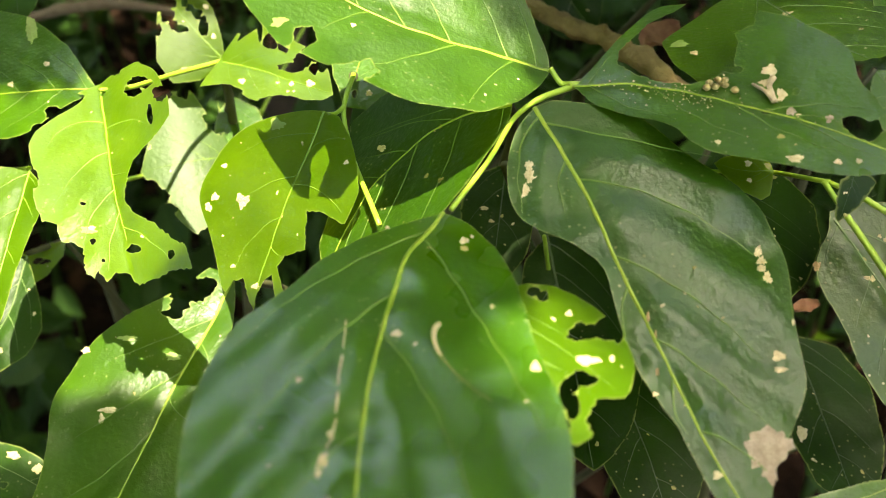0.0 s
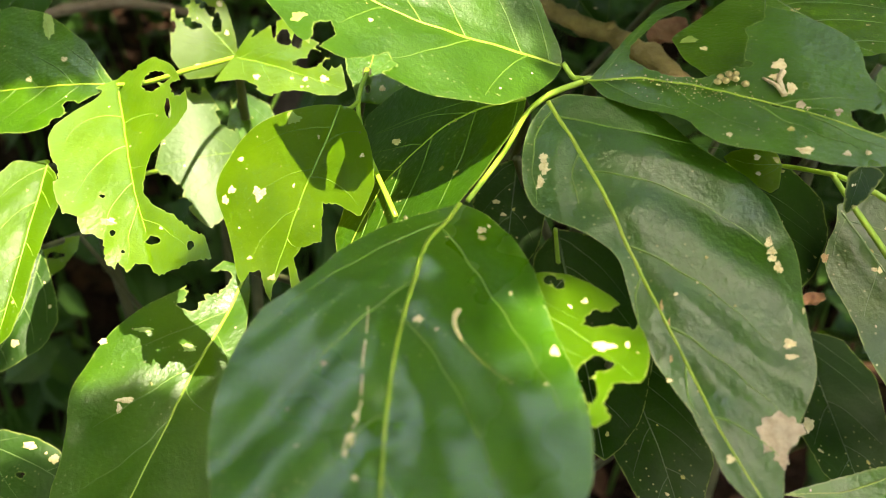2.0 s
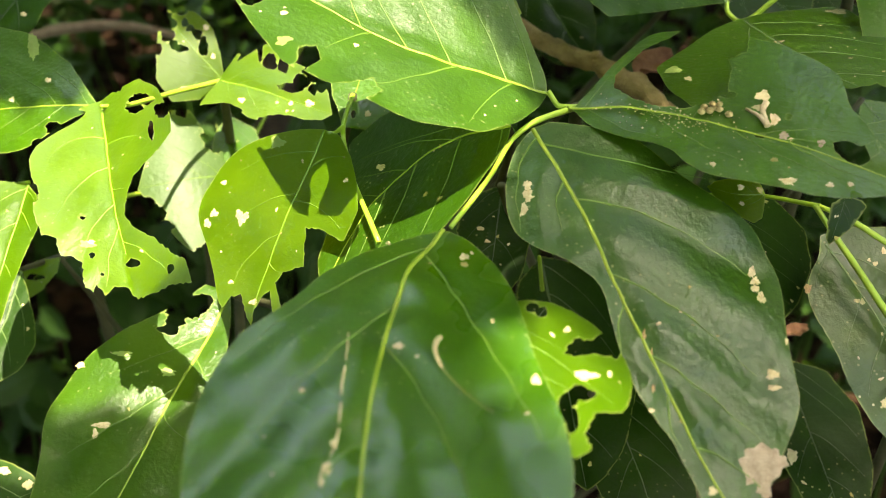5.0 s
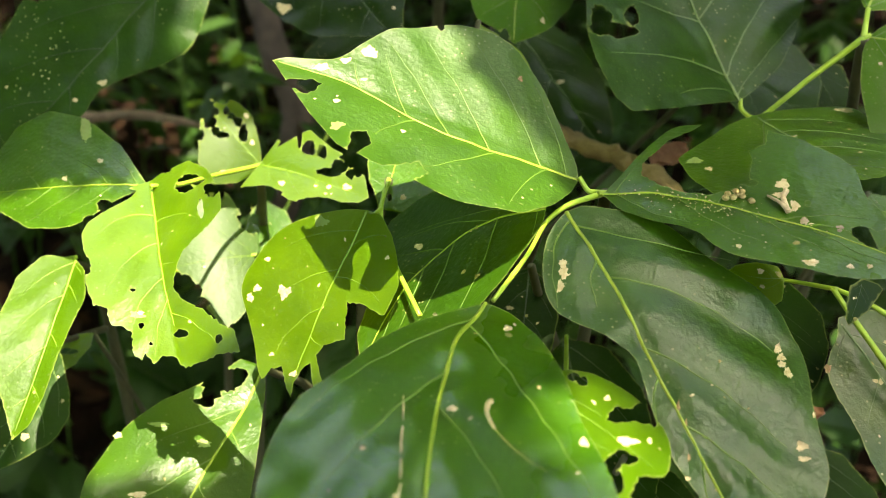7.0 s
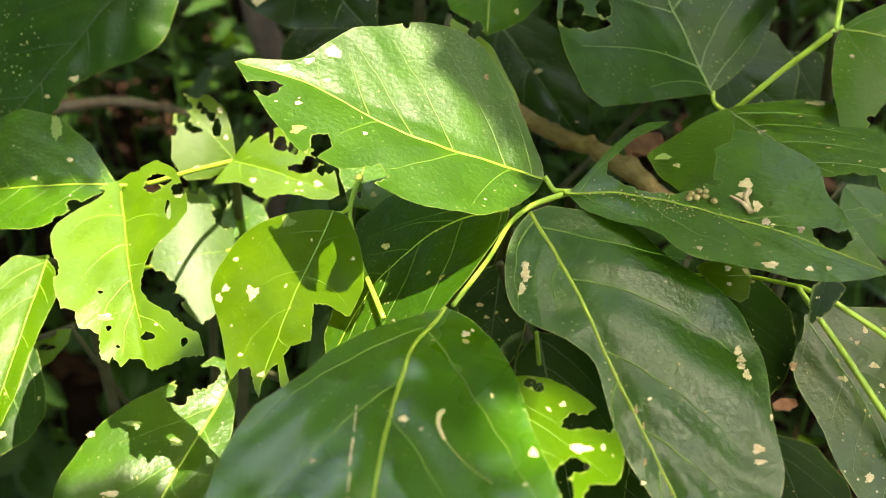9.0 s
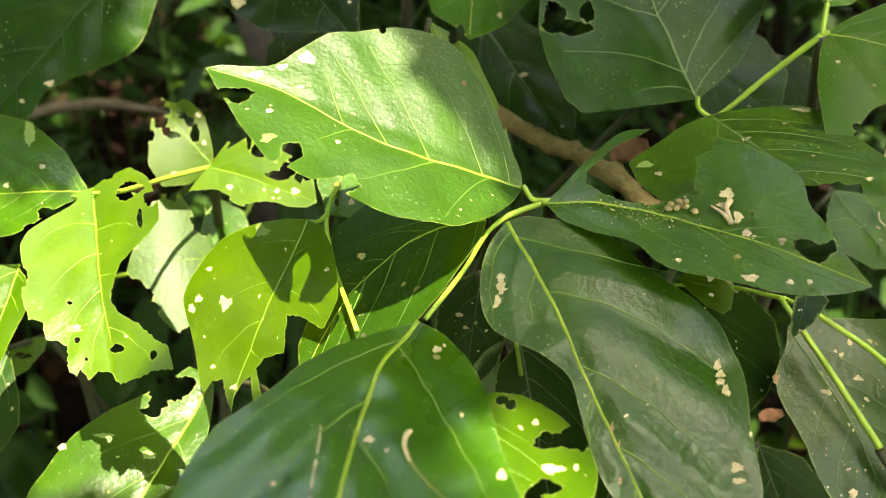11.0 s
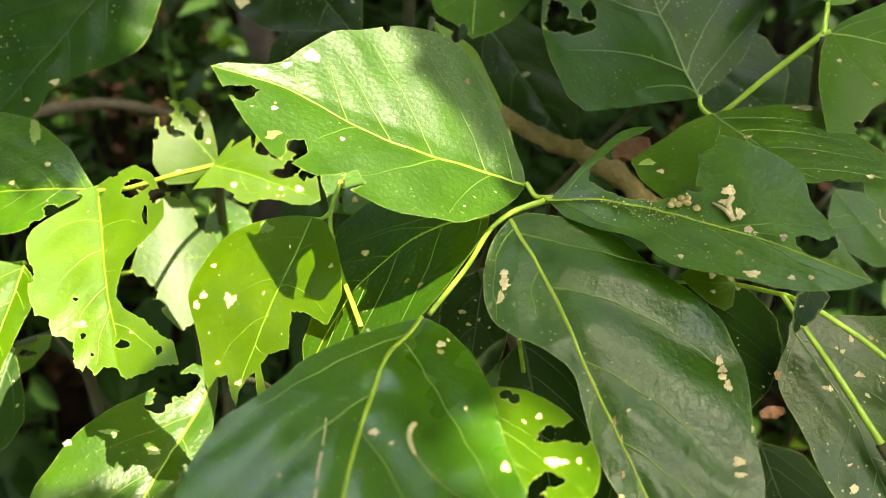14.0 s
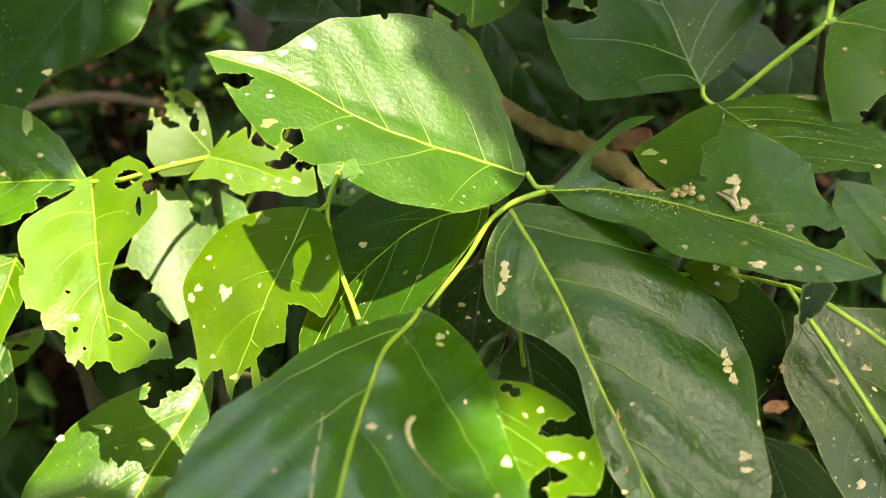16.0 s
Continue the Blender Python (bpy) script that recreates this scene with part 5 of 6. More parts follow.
trr_leaf, trr_sheet = grow_leaf(
    shoot,
    dict(base=(0.1894, 0.4008, 1.1082), tip=(0.2640, 0.3605, 1.0981), up=(-0.1892, -0.5545, 0.8104), span=(0.0, 85.5),
        left=[0.0, 0.8, 3.0, 6.8, 11.7, 16.0, 21.0, 26.7, 32.2, 37.7, 43.3, 41.7, 40.1, 38.6, 34.7, 29.4, 24.6, 20.3, 14.6, 8.3, 3.7, 0.9, 0.0],
        right=[-0.0, 9.4, 15.0, 24.3, 32.5, 40.1, 48.9, 56.2, 56.4, 34.3, 27.9, 23.1, 19.8, 17.6, 15.5, 13.2, 10.4, 8.1, 6.0, 3.6, 1.6, 0.4, -0.0],
        mid=[0.0, 1.1, -0.2, -2.0, -1.0, 0.0], arch=2, cup=0.0, fold=0.1,
        bites=[(27.5, -44.5, 2.0, 1.8, -153), (37.4, -30.3, 1.8, 1.5, -153)],
        spots=[(19.2, -56.9, 3.0, 1.0, 107, 'tan'), (9.9, -14.1, 1.0, 1.0, -170, 'tan')]),
    HANGING, 'green leaf eaten away below its midrib', 20, flecks=14, pairs=4)
ur_leaf, ur_sheet = grow_leaf(
    shoot,
    dict(base=(0.1920, 0.4132, 1.1178), tip=(0.2329, 0.4844, 1.1801), up=(0.0000, -0.6585, 0.7526), span=(0.0, 103.1),
        left=[0.0, 0.6, 2.5, 5.6, 9.8, 13.1, 16.8, 21.0, 25.0, 28.2, 31.5, 32.1, 31.1, 30.1, 29.1, 23.4, 17.6, 12.5, 8.1, 4.6, 2.1, 0.5, 0.0],
        right=[-0.0, 1.4, 5.7, 10.1, 12.7, 16.0, 19.9, 24.2, 27.0, 29.9, 33.0, 36.1, 37.7, 38.8, 39.8, 40.7, 36.2, 32.0, 28.5, 25.7, 13.2, 3.3, -0.0],
        mid=[0.0, -1.4, -1.5, -1.4, -0.7, 0.0], arch=1, cup=0.0, fold=-0.1,
        bites=[],
        spots=[(41.2, -31.4, 2.7, 2.4, 150, 'tan')]),
    HANGING, 'dark green leaf on a forked stalk', 21, pairs=3)

shoot = thing('shrub_shoot', (-0.01, 0.56, 0.12), 'thin shoot with a sunlit scrap of leaf behind a bigger one', 'shrub', 'shoots of the shrub')
stalk(shoot, [(-0.0100, 0.5600, 0.1000), (-0.0100, 0.5200, 0.7000), (-0.0100, 0.4500, 1.0200), (0.0032, 0.4244, 1.1043)], [0.004, 0.003, 0.002, 0.0014], WOODY, 'stem')
bt_leaf, bt_sheet = grow_leaf(
    shoot,
    dict(base=(0.0033, 0.4325, 1.1022), tip=(0.0412, 0.3513, 1.0623), up=(0.0678, -0.4139, 0.9078), span=(0.0, 98.1),
        left=[0.0, 0.2, 0.9, 2.1, 3.7, 5.4, 7.2, 9.2, 11.3, 11.2, 10.6, 10.0, 9.2, 8.5, 7.4, 6.1, 4.9, 3.9, 2.6, 1.5, 0.7, 0.2, 0.0],
        right=[-0.0, 0.1, 0.6, 1.3, 2.2, 3.4, 4.1, 4.7, 5.4, 6.2, 6.0, 5.5, 4.9, 4.4, 4.0, 3.7, 3.5, 3.3, 2.5, 1.4, 0.6, 0.2, -0.0],
        mid=[0.0, 0.7, 1.5, 1.6, 0.8, 0.0], arch=0, cup=0.0, fold=0.0,
        bites=[(75.5, 3.6, 7.9, 3.6, 153), (43.2, 14.7, 3.6, 1.6, 153), (16.3, 7.0, 4.3, 3.3, 145)],
        spots=[]),
    YOUNG, 'narrow bright green nibbled leaf', 22, pairs=2)

shoot = thing('shrub_shoot', (0.27, 0.40, 0.10), 'shrub shoot with yellow-green stalks and spotted leaves', 'shrub', 'shoots of the shrub')
stalk(shoot, [(0.2700, 0.4000, 0.0800), (0.2600, 0.3600, 0.6000), (0.1937, 0.2341, 0.9693), (0.1783, 0.2469, 0.9900)], [0.006, 0.005, 0.0026, 0.0024], WOODY, 'stem')
stalk(shoot, [(0.1783, 0.2469, 0.9900), (0.1626, 0.2679, 1.0102), (0.1522, 0.2806, 1.0228), (0.1450, 0.2871, 1.0318)], [0.0024, 0.0022, 0.002, 0.0018])
stalk(shoot, [(0.1936, 0.2653, 1.0072), (0.1695, 0.2714, 1.0240), (0.1540, 0.2811, 1.0305), (0.1471, 0.2873, 1.0312)], [0.0022, 0.002, 0.0018, 0.0016])
stalk(shoot, [(0.2600, 0.3600, 0.6000), (0.1936, 0.2653, 1.0072)], [0.003, 0.0022], WOODY)
stalk(shoot, [(0.1466, 0.2864, 1.0318), (0.1311, 0.3125, 1.0216), (0.1108, 0.3162, 1.0196)], [0.0017, 0.0015, 0.0013])
stalk(shoot, [(0.2600, 0.3600, 0.6000), (0.2100, 0.2600, 0.9200), (0.1652, 0.2049, 0.9615)], [0.004, 0.002, 0.0014], WOODY)
rr_leaf, rr_sheet = grow_leaf(
    shoot,
    dict(base=(0.1559, 0.2909, 1.0119), tip=(0.1910, 0.2187, 0.9528), up=(-0.0041, -0.6348, 0.7727), span=(-4.1, 99.6),
        left=[32.5, 13.3, 17.5, 24.4, 33.8, 45.5, 46.9, 47.1, 47.4, 47.7, 47.9, 45.9, 43.7, 41.6, 39.5, 34.9, 29.6, 25.0, 21.0, 12.4, 5.6, 1.4, 0.0],
        right=[-0.0, 0.3, 1.4, 3.1, 5.9, 11.3, 15.5, 17.7, 18.4, 17.9, 17.8, 18.7, 19.1, 18.6, 17.5, 15.6, 13.8, 10.7, 6.9, 4.0, 1.8, 0.4, -0.0],
        mid=[0.0, 2.1, 3.5, 2.1, 1.0, 0.0], arch=3, cup=0.0, fold=0.1,
        bites=[],
        spots=[(14.0, -15.4, 2.2, 1.3, 147, 'rust'), (26.1, 1.0, 2.0, 1.4, -95, 'tan'), (64.4, -9.8, 1.9, 1.5, 142, 'tan'), (25.4, 15.8, 2.0, 1.2, -100, 'tan'), (14.2, 14.6, 1.3, 0.9, -88, 'tan')]),
    SPECKLED, 'large spotted dark leaf with a glossy sheen', 23, flecks=46, pairs=4, vein=DULL_VEIN)
und_leaf, und_sheet = grow_leaf(
    shoot,
    dict(base=(0.1118, 0.3207, 1.0164), tip=(0.1385, 0.2749, 0.9846), up=(0.2857, -0.4286, 0.8571), span=(0.0, 61.8),
        left=[0.0, 3.5, 13.8, 21.5, 25.5, 30.5, 35.1, 36.0, 37.1, 38.2, 39.3, 39.8, 37.7, 35.6, 33.6, 29.3, 24.0, 19.2, 15.2, 10.3, 4.6, 1.2, 0.0],
        right=[-0.0, 0.2, 1.0, 2.1, 3.8, 5.8, 7.8, 8.8, 9.9, 11.1, 12.3, 13.5, 13.0, 12.3, 11.8, 11.2, 10.7, 9.2, 6.0, 3.4, 1.5, 0.4, -0.0],
        mid=[0.0, 0.3, 0.7, 0.6, 0.3, 0.0], arch=1, cup=0.0, fold=0.0,
        bites=[],
        spots=[]),
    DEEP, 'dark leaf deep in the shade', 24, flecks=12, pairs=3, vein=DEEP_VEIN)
# sunlight on this tip is put into its brighter leaf colour
und2_leaf, und2_sheet = grow_leaf(
    shoot,
    dict(base=(0.1342, 0.3084, 1.0242), tip=(0.1107, 0.3118, 1.0259), up=(0.0000, -0.4472, 0.8944), span=(0.0, 23.8),
        left=[0.0, 0.9, 3.8, 8.4, 12.2, 13.2, 14.4, 15.4, 14.8, 14.2, 13.6, 12.9, 11.5, 10.0, 8.6, 7.3, 6.0, 4.6, 3.0, 1.7, 0.8, 0.2, 0.0],
        right=[-0.0, 0.3, 1.2, 2.6, 4.6, 5.7, 5.8, 5.8, 5.8, 5.8, 5.8, 5.9, 5.4, 4.9, 4.4, 3.9, 3.4, 2.7, 1.8, 1.0, 0.5, 0.1, -0.0],
        mid=[0.0, 1.1, 2.2, 2.3, 1.2, 0.0], arch=1, cup=0.0, fold=0.0,
        bites=[],
        spots=[]),
    TENDER, 'small folded leaf tip, pale green standing for sunlight', 25, pairs=1)
hng_leaf, hng_sheet = grow_leaf(
    shoot,
    dict(base=(0.1476, 0.2714, 1.0428), tip=(0.1428, 0.2642, 1.0283), up=(0.0000, -0.8944, 0.4472), span=(-2.0, 16.9),
        left=[6.4, 6.5, 6.9, 7.6, 8.5, 8.3, 7.9, 7.5, 7.1, 6.7, 6.2, 5.8, 5.3, 4.6, 3.8, 3.0, 2.2, 1.6, 1.0, 0.6, 0.3, 0.1, 0.0],
        right=[-0.0, 0.1, 0.4, 0.8, 1.5, 2.3, 3.2, 4.3, 4.3, 4.2, 4.0, 3.9, 3.8, 3.4, 3.0, 2.7, 2.3, 2.1, 1.6, 0.9, 0.4, 0.1, -0.0],
        mid=[0.0, -0.0, -0.1, -0.1, -0.0, 0.0], arch=1, cup=0.0, fold=0.0,
        bites=[],
        spots=[]),
    DEEP, 'small withered hanging leaf', 26, pairs=1, vein=DEEP_VEIN)
br_leaf, br_sheet = grow_leaf(
    shoot,
    dict(base=(0.1595, 0.1979, 0.9692), tip=(0.1095, 0.1879, 0.9655), up=(0.0000, -0.3511, 0.9363), span=(0.0, 51.1),
        left=[0.0, 0.2, 0.9, 2.1, 3.7, 5.7, 8.0, 10.6, 13.5, 15.7, 15.4, 15.1, 14.7, 14.0, 10.8, 7.7, 5.1, 2.9, 1.7, 1.0, 0.4, 0.1, 0.0],
        right=[-0.0, 0.0, 0.1, 0.3, 0.5, 0.8, 1.2, 1.6, 2.0, 1.9, 1.7, 1.5, 1.3, 1.2, 1.1, 1.0, 0.8, 0.6, 0.4, 0.2, 0.1, 0.0, -0.0],
        mid=[0.0, 1.4, 2.8, 3.6, 1.8, 0.0], arch=1, cup=0.0, fold=0.0,
        bites=[],
        spots=[]),
    MATURE, 'green leaf tip with a pale edge', 27, pairs=2)

shoot = thing('shrub_shoot', (-0.02, 0.75, 0.15), 'taller shrub shoot with hanging shaded leaves', 'shrub', 'shoots of the shrub')
stalk(shoot, [(-0.0200, 0.7500, 0.1200), (-0.0200, 0.7400, 0.7000), (-0.0100, 0.7000, 1.1500), (0.0557, 0.6184, 1.1779)], [0.007, 0.006, 0.004, 0.002], WOODY, 'stem')
stalk(shoot, [(-0.0100, 0.7000, 1.1500), (-0.1318, 0.6517, 1.1603)], [0.004, 0.002])
stalk(shoot, [(-0.1318, 0.6517, 1.1603), (-0.1416, 0.5529, 1.1385)], [0.002, 0.0018])
stalk(shoot, [(-0.0200, 0.7400, 0.7000), (0.0241, 0.5964, 1.0771)], [0.003, 0.0018], WOODY)
stalk(shoot, [(-0.0200, 0.7400, 0.7000), (0.1614, 0.5189, 1.0626)], [0.003, 0.0018], WOODY)
tn_leaf, tn_sheet = grow_leaf(
    shoot,
    dict(base=(0.0554, 0.6146, 1.1783), tip=(0.0250, 0.4638, 1.0842), up=(-0.0304, -0.5246, 0.8508), span=(0.0, 180.4),
        left=[0.0, 0.7, 2.8, 6.3, 11.0, 17.0, 24.0, 25.9, 27.2, 28.6, 29.8, 30.1, 30.4, 30.6, 30.3, 29.7, 27.1, 22.4, 18.5, 12.5, 7.2, 1.8, 0.0],
        right=[-0.0, 1.0, 4.0, 8.9, 15.6, 24.0, 32.8, 37.0, 41.5, 46.4, 48.8, 47.9, 46.9, 42.7, 38.7, 34.5, 30.2, 26.3, 22.8, 11.8, 4.9, 1.2, -0.0],
        mid=[0.0, 0.7, 1.4, -0.6, -3.1, 0.0], arch=2, cup=0.0, fold=0.0,
        bites=[(175.0, -5.5, 3.3, 2.6, 10), (174.9, -13.2, 2.6, 2.5, 91)],
        spots=[(160.3, 13.6, 2.1, 1.3, 8, 'tan')]),
    HANGING, 'green hanging leaf with a nibbled tip', 28, pairs=4)
tm_leaf, tm_sheet = grow_leaf(
    shoot,
    dict(base=(-0.1296, 0.6409, 1.1617), tip=(-0.0358, 0.4799, 1.0747), up=(-0.1933, -0.5509, 0.8119), span=(0.0, 205.6),
        left=[0.0, 1.6, 6.5, 14.4, 25.4, 36.3, 38.5, 40.9, 43.6, 46.5, 49.5, 46.6, 42.3, 38.2, 32.9, 25.2, 18.1, 12.0, 7.8, 4.4, 2.0, 0.5, 0.0],
        right=[-0.0, 1.3, 5.2, 11.5, 20.3, 31.2, 35.7, 40.7, 46.2, 52.1, 54.6, 56.9, 59.2, 55.7, 51.1, 45.3, 34.8, 18.8, 9.2, 4.7, 2.1, 0.5, -0.0],
        mid=[0.0, -3.5, -6.2, -6.8, -4.8, 0.0], arch=2, cup=0.0, fold=0.0,
        bites=[],
        spots=[(134.5, -48.0, 4.5, 3.4, -150, 'tan'), (113.2, -57.1, 3.0, 2.2, 180, 'tan')]),
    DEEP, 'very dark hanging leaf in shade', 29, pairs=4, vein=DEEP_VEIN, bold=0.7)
tl_leaf, tl_sheet = grow_leaf(
    shoot,
    dict(base=(-0.1308, 0.5105, 1.1465), tip=(-0.2500, 0.4334, 1.0235), up=(0.0404, -0.8638, 0.5022), span=(0.0, 187.7),
        left=[0.0, 1.0, 4.1, 9.2, 15.3, 17.3, 19.6, 22.2, 25.9, 31.5, 35.4, 31.4, 24.3, 18.0, 14.3, 16.3, 15.5, 14.4, 11.5, 6.5, 2.9, 0.7, 0.0],
        right=[-0.0, 0.2, 0.6, 1.4, 2.5, 3.8, 8.5, 16.3, 26.7, 39.5, 50.8, 53.6, 52.4, 51.6, 48.1, 44.9, 41.7, 33.3, 26.2, 20.5, 11.7, 2.9, -0.0],
        mid=[0.0, -0.8, -1.3, 0.0, 0.2, 0.0], arch=3, cup=0.0, fold=0.05,
        bites=[(57.2, -23.1, 5.2, 3.1, 129), (112.3, -47.7, 7.1, 4.7, 128)],
        spots=[(126.1, 12.8, 2.5, 1.6, 131, 'tan'), (29.5, 17.0, 2.4, 1.9, 39, 'pale'), (143.1, 7.8, 1.6, 1.0, 130, 'tan')]),
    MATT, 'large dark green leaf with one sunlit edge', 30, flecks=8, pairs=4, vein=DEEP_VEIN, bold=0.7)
bk_leaf, bk_sheet = grow_leaf(
    shoot,
    dict(base=(0.0242, 0.5978, 1.0767), tip=(0.0896, 0.4854, 1.0092), up=(0.0000, -0.5145, 0.8575), span=(0.0, 146.6),
        left=[0.0, 1.5, 5.8, 13.0, 21.7, 23.1, 24.7, 26.6, 28.6, 30.6, 30.5, 30.5, 30.4, 29.2, 25.3, 21.6, 18.3, 14.2, 9.2, 5.2, 2.3, 0.6, 0.0],
        right=[-0.0, 0.5, 1.9, 4.3, 7.5, 11.6, 16.4, 21.3, 23.1, 25.0, 27.0, 29.0, 28.5, 28.1, 27.6, 26.3, 23.6, 21.1, 19.1, 14.1, 6.3, 1.6, -0.0],
        mid=[0.0, 0.3, 0.6, 0.5, 0.3, 0.0], arch=2, cup=0.0, fold=0.0,
        bites=[],
        spots=[(80.9, 3.4, 2.7, 1.9, -112, 'tan')]),
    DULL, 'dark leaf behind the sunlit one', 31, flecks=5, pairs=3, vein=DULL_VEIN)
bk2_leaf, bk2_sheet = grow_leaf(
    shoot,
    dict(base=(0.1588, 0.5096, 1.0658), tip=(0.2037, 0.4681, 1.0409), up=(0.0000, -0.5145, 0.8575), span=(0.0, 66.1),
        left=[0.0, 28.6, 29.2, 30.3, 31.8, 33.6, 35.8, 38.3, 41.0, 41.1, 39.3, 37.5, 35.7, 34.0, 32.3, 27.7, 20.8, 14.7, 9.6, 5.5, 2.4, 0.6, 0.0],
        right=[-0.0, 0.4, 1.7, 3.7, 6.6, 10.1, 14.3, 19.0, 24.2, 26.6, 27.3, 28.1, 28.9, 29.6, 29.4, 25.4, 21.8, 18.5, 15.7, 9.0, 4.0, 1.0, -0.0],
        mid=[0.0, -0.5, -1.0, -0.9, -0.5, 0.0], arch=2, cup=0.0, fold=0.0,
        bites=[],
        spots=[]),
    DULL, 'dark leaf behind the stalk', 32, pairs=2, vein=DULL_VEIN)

shoot = thing('shrub_shoot', (0.08, 0.62, 0.14), 'low shrub shoot with broad leaves in deep shade', 'shrub', 'shoots of the shrub')
stalk(shoot, [(0.0800, 0.6200, 0.1200), (0.0800, 0.5600, 0.5000), (0.0700, 0.4200, 0.8500), (0.0275, 0.3287, 1.0162)], [0.006, 0.005, 0.003, 0.002], WOODY, 'stem')
stalk(shoot, [(0.0700, 0.4200, 0.8500), (0.0456, 0.3220, 0.9838)], [0.003, 0.0016])
stalk(shoot, [(0.0800, 0.5600, 0.5000), (0.0706, 0.2847, 0.9446)], [0.003, 0.0016], WOODY)
stalk(shoot, [(0.0800, 0.5600, 0.5000), (0.1721, 0.3322, 0.9177)], [0.004, 0.0016], WOODY)
stalk(shoot, [(0.0800, 0.5600, 0.5000), (0.2292, 0.4371, 1.0116)], [0.004, 0.0016], WOODY)
stalk(shoot, [(0.0800, 0.5600, 0.5000), (0.2173, 0.5212, 1.0624)], [0.004, 0.0016], WOODY)
da_leaf, da_sheet = grow_leaf(
    shoot,
    dict(base=(0.0302, 0.3564, 1.0016), tip=(0.0209, 0.2955, 0.9772), up=(0.0000, -0.3714, 0.9285), span=(0.0, 66.2),
        left=[0.0, 0.4, 1.6, 3.7, 6.4, 9.9, 11.6, 12.6, 13.7, 14.9, 15.9, 15.5, 15.0, 14.5, 14.1, 12.9, 11.0, 9.3, 7.8, 4.6, 2.0, 0.5, 0.0],
        right=[-0.0, 0.5, 1.9, 4.1, 7.3, 11.2, 12.9, 14.2, 15.5, 17.0, 17.4, 16.9, 16.3, 15.8, 15.3, 14.4, 12.6, 11.0, 9.7, 8.6, 3.9, 1.0, -0.0],
        mid=[0.0, 0.2, 0.3, 0.3, 0.2, 0.0], arch=1, cup=0.0, fold=0.0,
        bites=[],
        spots=[(27.8, -7.0, 1.7, 1.2, 100, 'tan'), (34.1, -3.2, 1.2, 0.9, 100, 'tan')]),
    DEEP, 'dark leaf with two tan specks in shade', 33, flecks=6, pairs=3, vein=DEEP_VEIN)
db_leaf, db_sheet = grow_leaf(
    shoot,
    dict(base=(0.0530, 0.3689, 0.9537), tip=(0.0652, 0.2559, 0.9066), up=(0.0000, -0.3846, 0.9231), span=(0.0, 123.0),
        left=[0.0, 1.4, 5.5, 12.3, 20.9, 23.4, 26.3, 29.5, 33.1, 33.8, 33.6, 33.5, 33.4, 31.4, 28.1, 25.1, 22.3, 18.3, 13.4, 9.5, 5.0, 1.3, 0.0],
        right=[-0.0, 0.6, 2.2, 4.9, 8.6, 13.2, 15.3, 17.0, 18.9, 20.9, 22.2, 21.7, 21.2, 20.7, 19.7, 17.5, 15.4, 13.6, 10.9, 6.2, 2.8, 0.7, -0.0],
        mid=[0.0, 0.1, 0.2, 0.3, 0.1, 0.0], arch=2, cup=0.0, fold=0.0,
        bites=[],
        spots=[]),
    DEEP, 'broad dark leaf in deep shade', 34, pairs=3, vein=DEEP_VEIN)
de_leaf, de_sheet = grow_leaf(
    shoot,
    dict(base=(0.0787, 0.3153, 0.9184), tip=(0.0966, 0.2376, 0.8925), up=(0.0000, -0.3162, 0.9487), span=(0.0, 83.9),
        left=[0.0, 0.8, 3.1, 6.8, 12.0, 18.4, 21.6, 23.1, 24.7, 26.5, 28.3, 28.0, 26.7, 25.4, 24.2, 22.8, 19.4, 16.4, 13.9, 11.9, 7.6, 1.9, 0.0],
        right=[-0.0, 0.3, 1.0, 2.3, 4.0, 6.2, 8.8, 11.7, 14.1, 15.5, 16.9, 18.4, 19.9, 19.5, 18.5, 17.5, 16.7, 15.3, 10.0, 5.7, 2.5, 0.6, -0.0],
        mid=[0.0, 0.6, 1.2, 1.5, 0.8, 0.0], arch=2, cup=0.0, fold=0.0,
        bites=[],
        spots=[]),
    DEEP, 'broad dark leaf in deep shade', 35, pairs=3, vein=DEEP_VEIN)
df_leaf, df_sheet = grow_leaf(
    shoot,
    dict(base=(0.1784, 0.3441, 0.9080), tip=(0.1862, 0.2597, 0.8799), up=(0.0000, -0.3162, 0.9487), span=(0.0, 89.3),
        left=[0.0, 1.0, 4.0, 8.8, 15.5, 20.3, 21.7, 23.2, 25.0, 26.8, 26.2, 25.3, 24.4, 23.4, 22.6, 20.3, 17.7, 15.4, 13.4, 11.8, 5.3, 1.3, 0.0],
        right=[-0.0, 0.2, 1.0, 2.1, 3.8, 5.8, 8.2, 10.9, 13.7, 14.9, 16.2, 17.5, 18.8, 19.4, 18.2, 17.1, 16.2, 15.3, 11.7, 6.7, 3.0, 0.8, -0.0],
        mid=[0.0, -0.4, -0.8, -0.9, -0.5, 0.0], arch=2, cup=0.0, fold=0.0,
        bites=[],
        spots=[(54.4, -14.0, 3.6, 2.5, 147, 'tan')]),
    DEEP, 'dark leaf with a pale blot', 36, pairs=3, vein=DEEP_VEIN)
